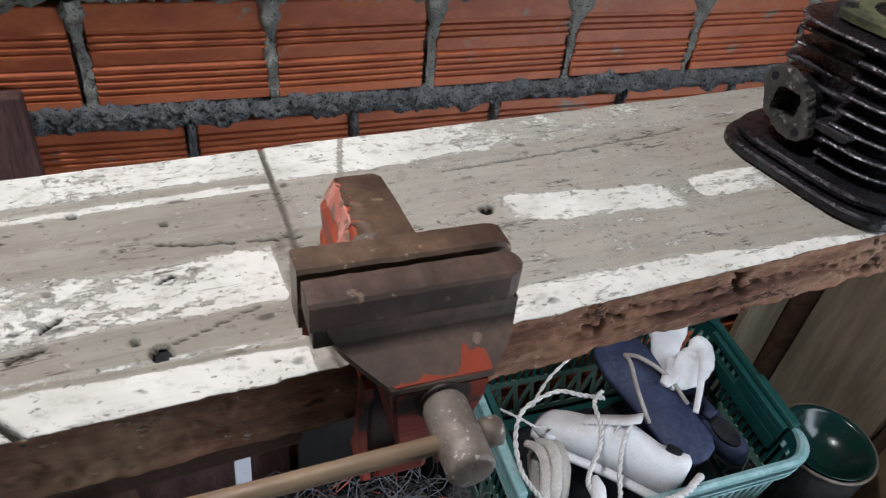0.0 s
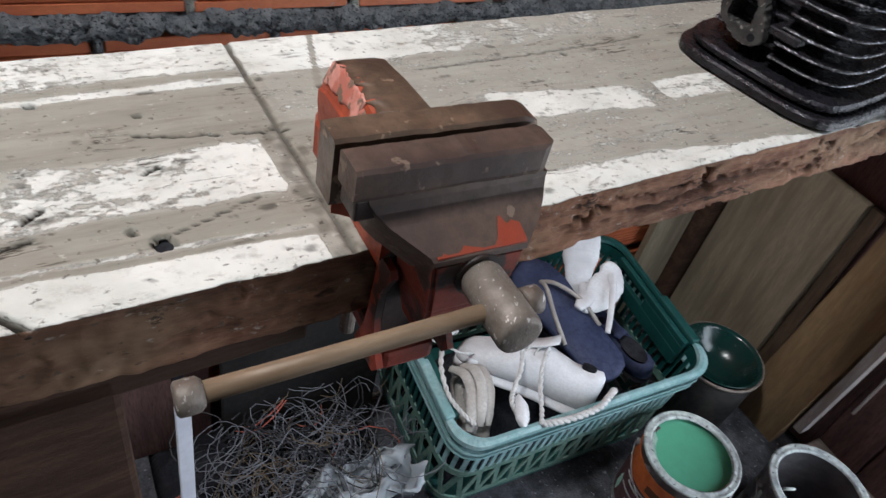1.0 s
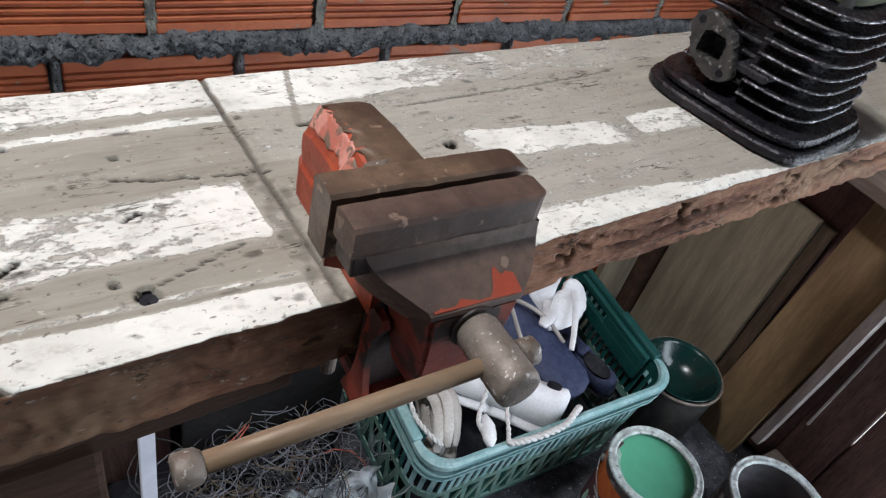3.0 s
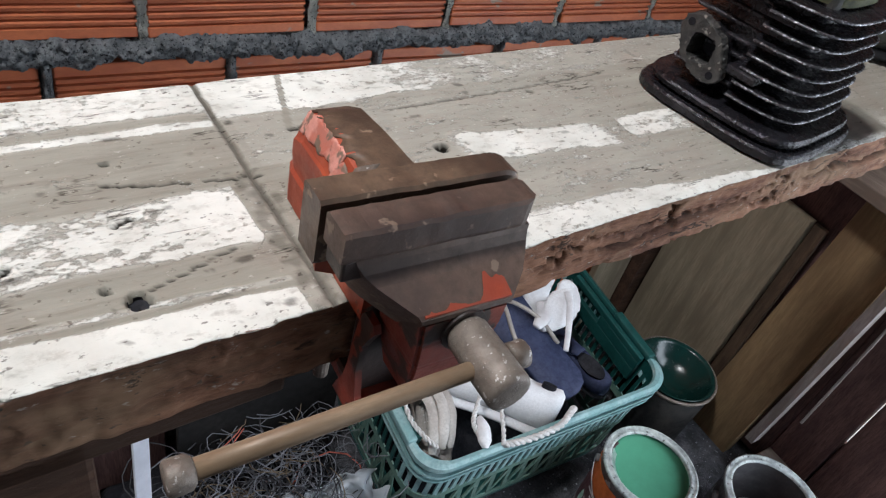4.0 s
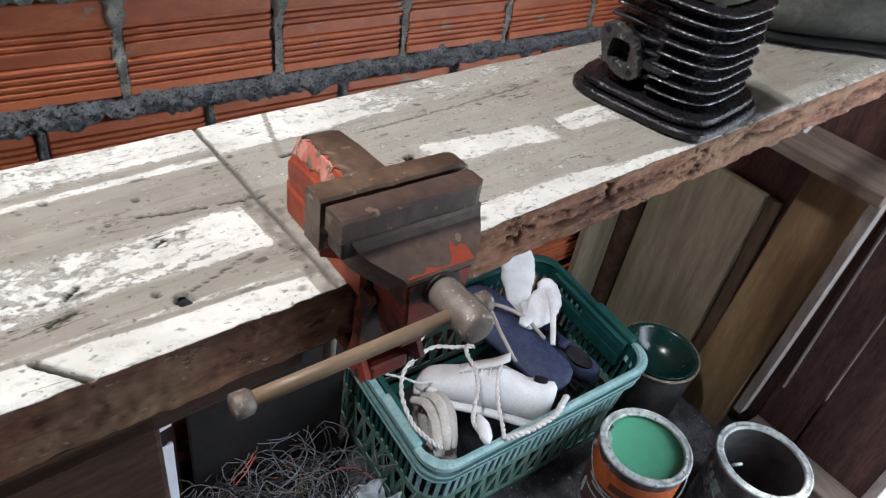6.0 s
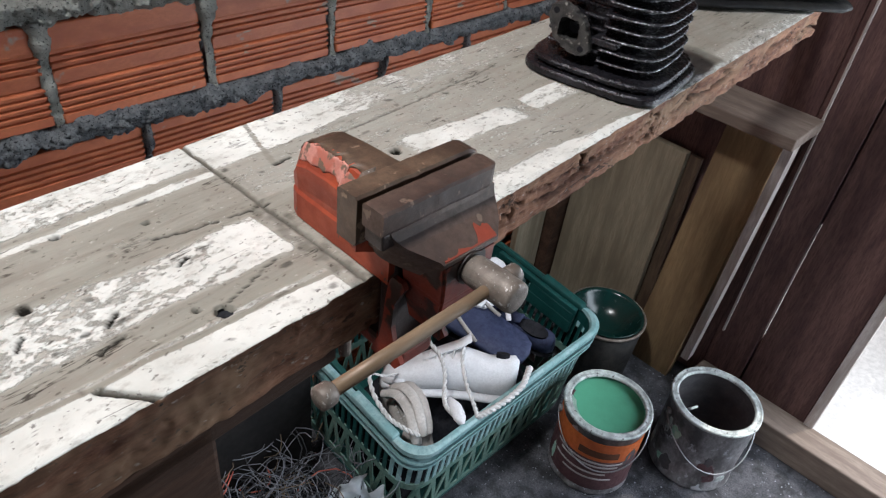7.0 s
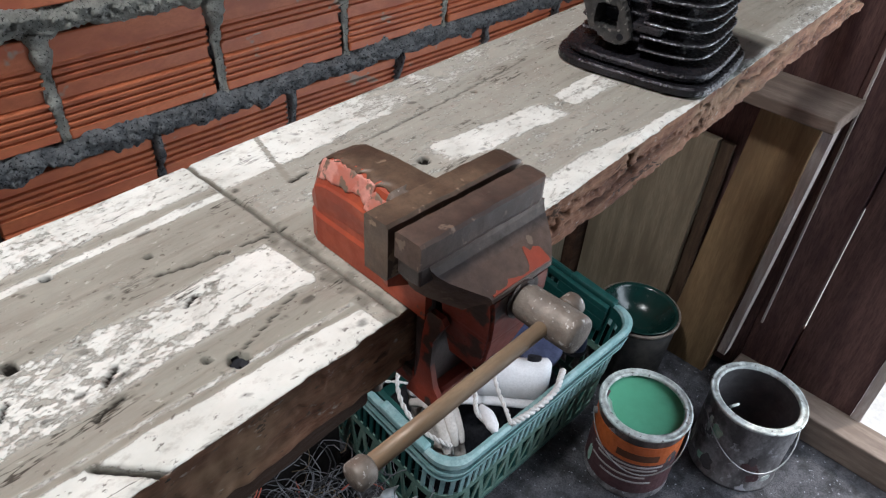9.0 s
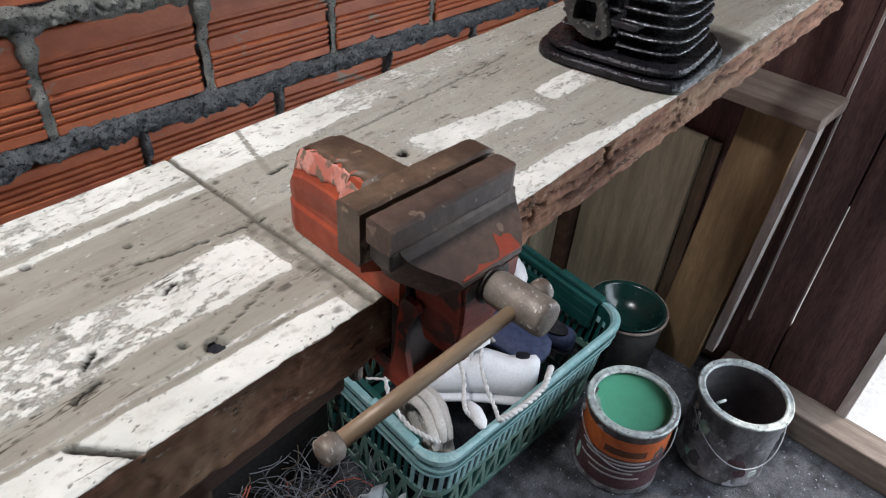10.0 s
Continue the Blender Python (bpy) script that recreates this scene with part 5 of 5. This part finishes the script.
g = [[bm.verts.new((0.205 + 0.20 * i / n + 0.02 * noise.noise((j * 0.2, i * 0.2, 1)), 0.475 + 0.085 * j / n + 0.02 * noise.noise((i * 0.25, 0, 4)), 0.125 + 0.06 * noise.noise((i * 0.16, j * 0.12, 2)) + 0.012 * abs(noise.noise((i * 0.4, j * 0.25, 5)))))
      for j in range(n + 1)] for i in range(n + 1)]
for i in range(n):
    for j in range(n):
        bm.faces.new((g[i][j], g[i + 1][j], g[i + 1][j + 1], g[i][j + 1]))
bmesh.ops.solidify(bm, geom=bm.faces[:], thickness=0.001)
single("plastic_bag", bm, BAG, "crumpled white plastic bag on the waste heap", "bag", smooth=True)
heap("rag", 0.31, 0.515, 0.10, 0.05, 0.0, 0.095, 5.0, BLACK_CLOTH, "dark rag under the plastic bag", "rag")
strip = thing("plastic_strip", "white plastic strip leaning upright under the bench", "strip", pose(0.008, 0.40, 0, -3, 2.6, 14))
part("upper_length", box((-0.0085, -0.002, 0.652), (0.0085, 0.002, 0.93), 0.0008), STRIP, strip)
part("lower_length", box((-0.008, -0.002, 0.0), (0.008, 0.002, 0.628), 0.0008), STRIP, strip)
part("joiner", box((-0.008, 0.0, 0.60), (0.003, 0.003, 0.67), 0.0008), BLACK_CLOTH, strip, "black joining clip")
# near-black colour keeps the space behind the wires dark
single("dark_sheet", box((0.12, 0.70, 0.0), (0.40, 0.712, 0.40), 0.003), SHEET, "near black sheet standing against the wall", "sheet", pose(0, 0.0, 0, 0, 0, 0))

# ---- brick wall ----
wall_north = thing("wall_north", "hollow ribbed clay brick wall with rough grey mortar", "wall", Matrix(), kind="structure")
part("core", box((-3.0, WALL + 0.016, 0), (1.31, 0.95, 2.6)), MORTAR, wall_north)
BL, BH = 0.190, 0.120


def brick_mesh(length):
    """A ribbed brick face: smooth rims, two groups of ribs and a wide hollow between."""
    prof = [(0.0155, 0), (0.0012, 0), (0.0, 0.0015), (0.0, 0.012)]
    z = 0.012
    for group, gap in ((4, True), (3, False)):
        for k in range(group):
            prof += [(0.0050, z + 0.0008), (0.0050, z + 0.0044), (0.0006, z + 0.0054), (0.0, z + 0.0066), (0.0006, z + 0.0082)]
            z += 0.0086
        if gap:
            prof += [(0.0062, z + 0.0014), (0.0064, z + 0.0160), (0.0, z + 0.0176), (0.0, z + 0.0205)]
            z += 0.0205
    prof += [(0.0, BH - 0.0015), (0.0012, BH), (0.0155, BH)]
    rings = []
    for x, push in ((-length / 2, 0.0018), (-length / 2 + 0.002, 0.0), (length / 2 - 0.002, 0.0), (length / 2, 0.0018)):
        rings.append([Vector((x, min(y + push, 0.014) if y < 0.014 else 0.0165, zz)) for y, zz in prof])
    return mesh_of("brick", loft(rings), BRICK)


BRICKS = [brick_mesh(BL + d) for d in (-0.003, 0.0, 0.002)]
Z0 = TOP - 0.237 - BH  # foot of the course that shows above the bench
random.seed(3)
near, rest = [], bmesh.new()
for r in range(-5, 13):
    for k in range(-16, 7):
        x = 0.127 + PITCH * (k + 0.5 * (r % 2 == 1)) + random.uniform(-0.003, 0.003)
        z = Z0 + COURSE * r + random.uniform(-0.002, 0.002)
        if x > 1.2 or z < 0.0:
            continue
        if -0.45 < x and z < 1.35:
            ob = new("brick", BRICKS[random.randrange(3)])
            ob.parent = wall_north
            ob.matrix_basis = pose(x, WALL - 0.001 + random.uniform(-0.002, 0.002), z, random.uniform(-0.6, 0.6), random.uniform(-0.7, 0.7), random.uniform(-0.5, 0.5)) @ (pose(0, 0, BH, 0, 180, 0) if r % 2 == 0 else Matrix())
        else:
            box((x - BL / 2, WALL, z), (x + BL / 2, WALL + 0.02, z + BH), bm=rest)
far = part("far_bricks", rest, BRICK, wall_north)
far["kind"] = "stuff"


def mortar_strip(x0, x1, z, half, seed, depth=0.006):
    """A bed of mortar squeezed out unevenly between two courses."""
    nx, nz = int((x1 - x0) / 0.0022), 18
    rows = []
    for i in range(nx + 1):
        x = x0 + (x1 - x0) * i / nx
        up = half * (1 + 0.55 * fbm(x, 0, seed, 26, 5)) + 0.007 * max(0, noise.noise((x * 60, 1, seed))) + 0.003 * noise.noise((x * 210, 1, seed))
        dn = half * (1 + 0.55 * fbm(x, 5, seed, 26, 5)) + 0.030 * max(0, noise.noise((x * 17, 2, seed)) - 0.25) + 0.008 * max(0, noise.noise((x * 75, 2, seed))) + 0.003 * noise.noise((x * 230, 2, seed))
        row = []
        for j in range(nz + 1):
            t = j / nz
            zz = z - dn + (up + dn) * t
            e = 1 - abs(2 * t - 1) ** 3.2
            y = WALL + 0.005 - (depth + 0.007) * e - e * (0.0070 * fbm(x, zz, seed, 60, 5) + 0.0052 * noise.noise((x * 230, zz * 230, seed)) + 0.0075 * abs(noise.noise((x * 110, zz * 110, seed + 2))))
            row.append(Vector((x, y, zz)))
        rows.append(row)
    bm = bmesh.new()
    return loft(rows, closed=False, bm=bm)


for r in range(-2, 4):
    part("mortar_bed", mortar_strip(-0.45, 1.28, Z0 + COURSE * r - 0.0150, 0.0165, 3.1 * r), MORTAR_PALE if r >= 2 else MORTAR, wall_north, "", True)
for r in range(-2, 4):
    for k in range(-3, 7):
        x = 0.127 + PITCH * (k + 0.5 * (r % 2 == 1)) - PITCH / 2
        if not -0.42 < x < 1.25:
            continue
        seed = r * 7.3 + k * 1.9
        rows = []
        for i in range(31):
            z = Z0 + COURSE * r - 0.006 + (BH + 0.012) * i / 30
            w = 0.0060 * (1 + 0.7 * noise.noise((z * 60, seed, 0))) * (1.0 if r >= 1 else 0.75) + (0.030 * max(0, noise.noise((seed, 4, 1)) + 0.55) + 0.009 * noise.noise((z * 110, seed, 3))) * step(0.5, 0.9, i / 30) * (1.0 if r >= 1 else 0.1)
            dx = 0.004 * noise.noise((z * 30, seed, 5))
            rows.append([Vector((x + dx + w * (2 * j / 8 - 1), WALL + 0.004 - (0.003 + 0.006 * max(0, noise.noise((z * 25, seed, 9))) + 0.011 * step(0.55, 0.9, i / 30)) * (1 - abs(2 * j / 8 - 1) ** 3)
                                 - 0.005 * fbm(x + j * 0.003, z, seed, 70, 3), z)) for j in range(9)])
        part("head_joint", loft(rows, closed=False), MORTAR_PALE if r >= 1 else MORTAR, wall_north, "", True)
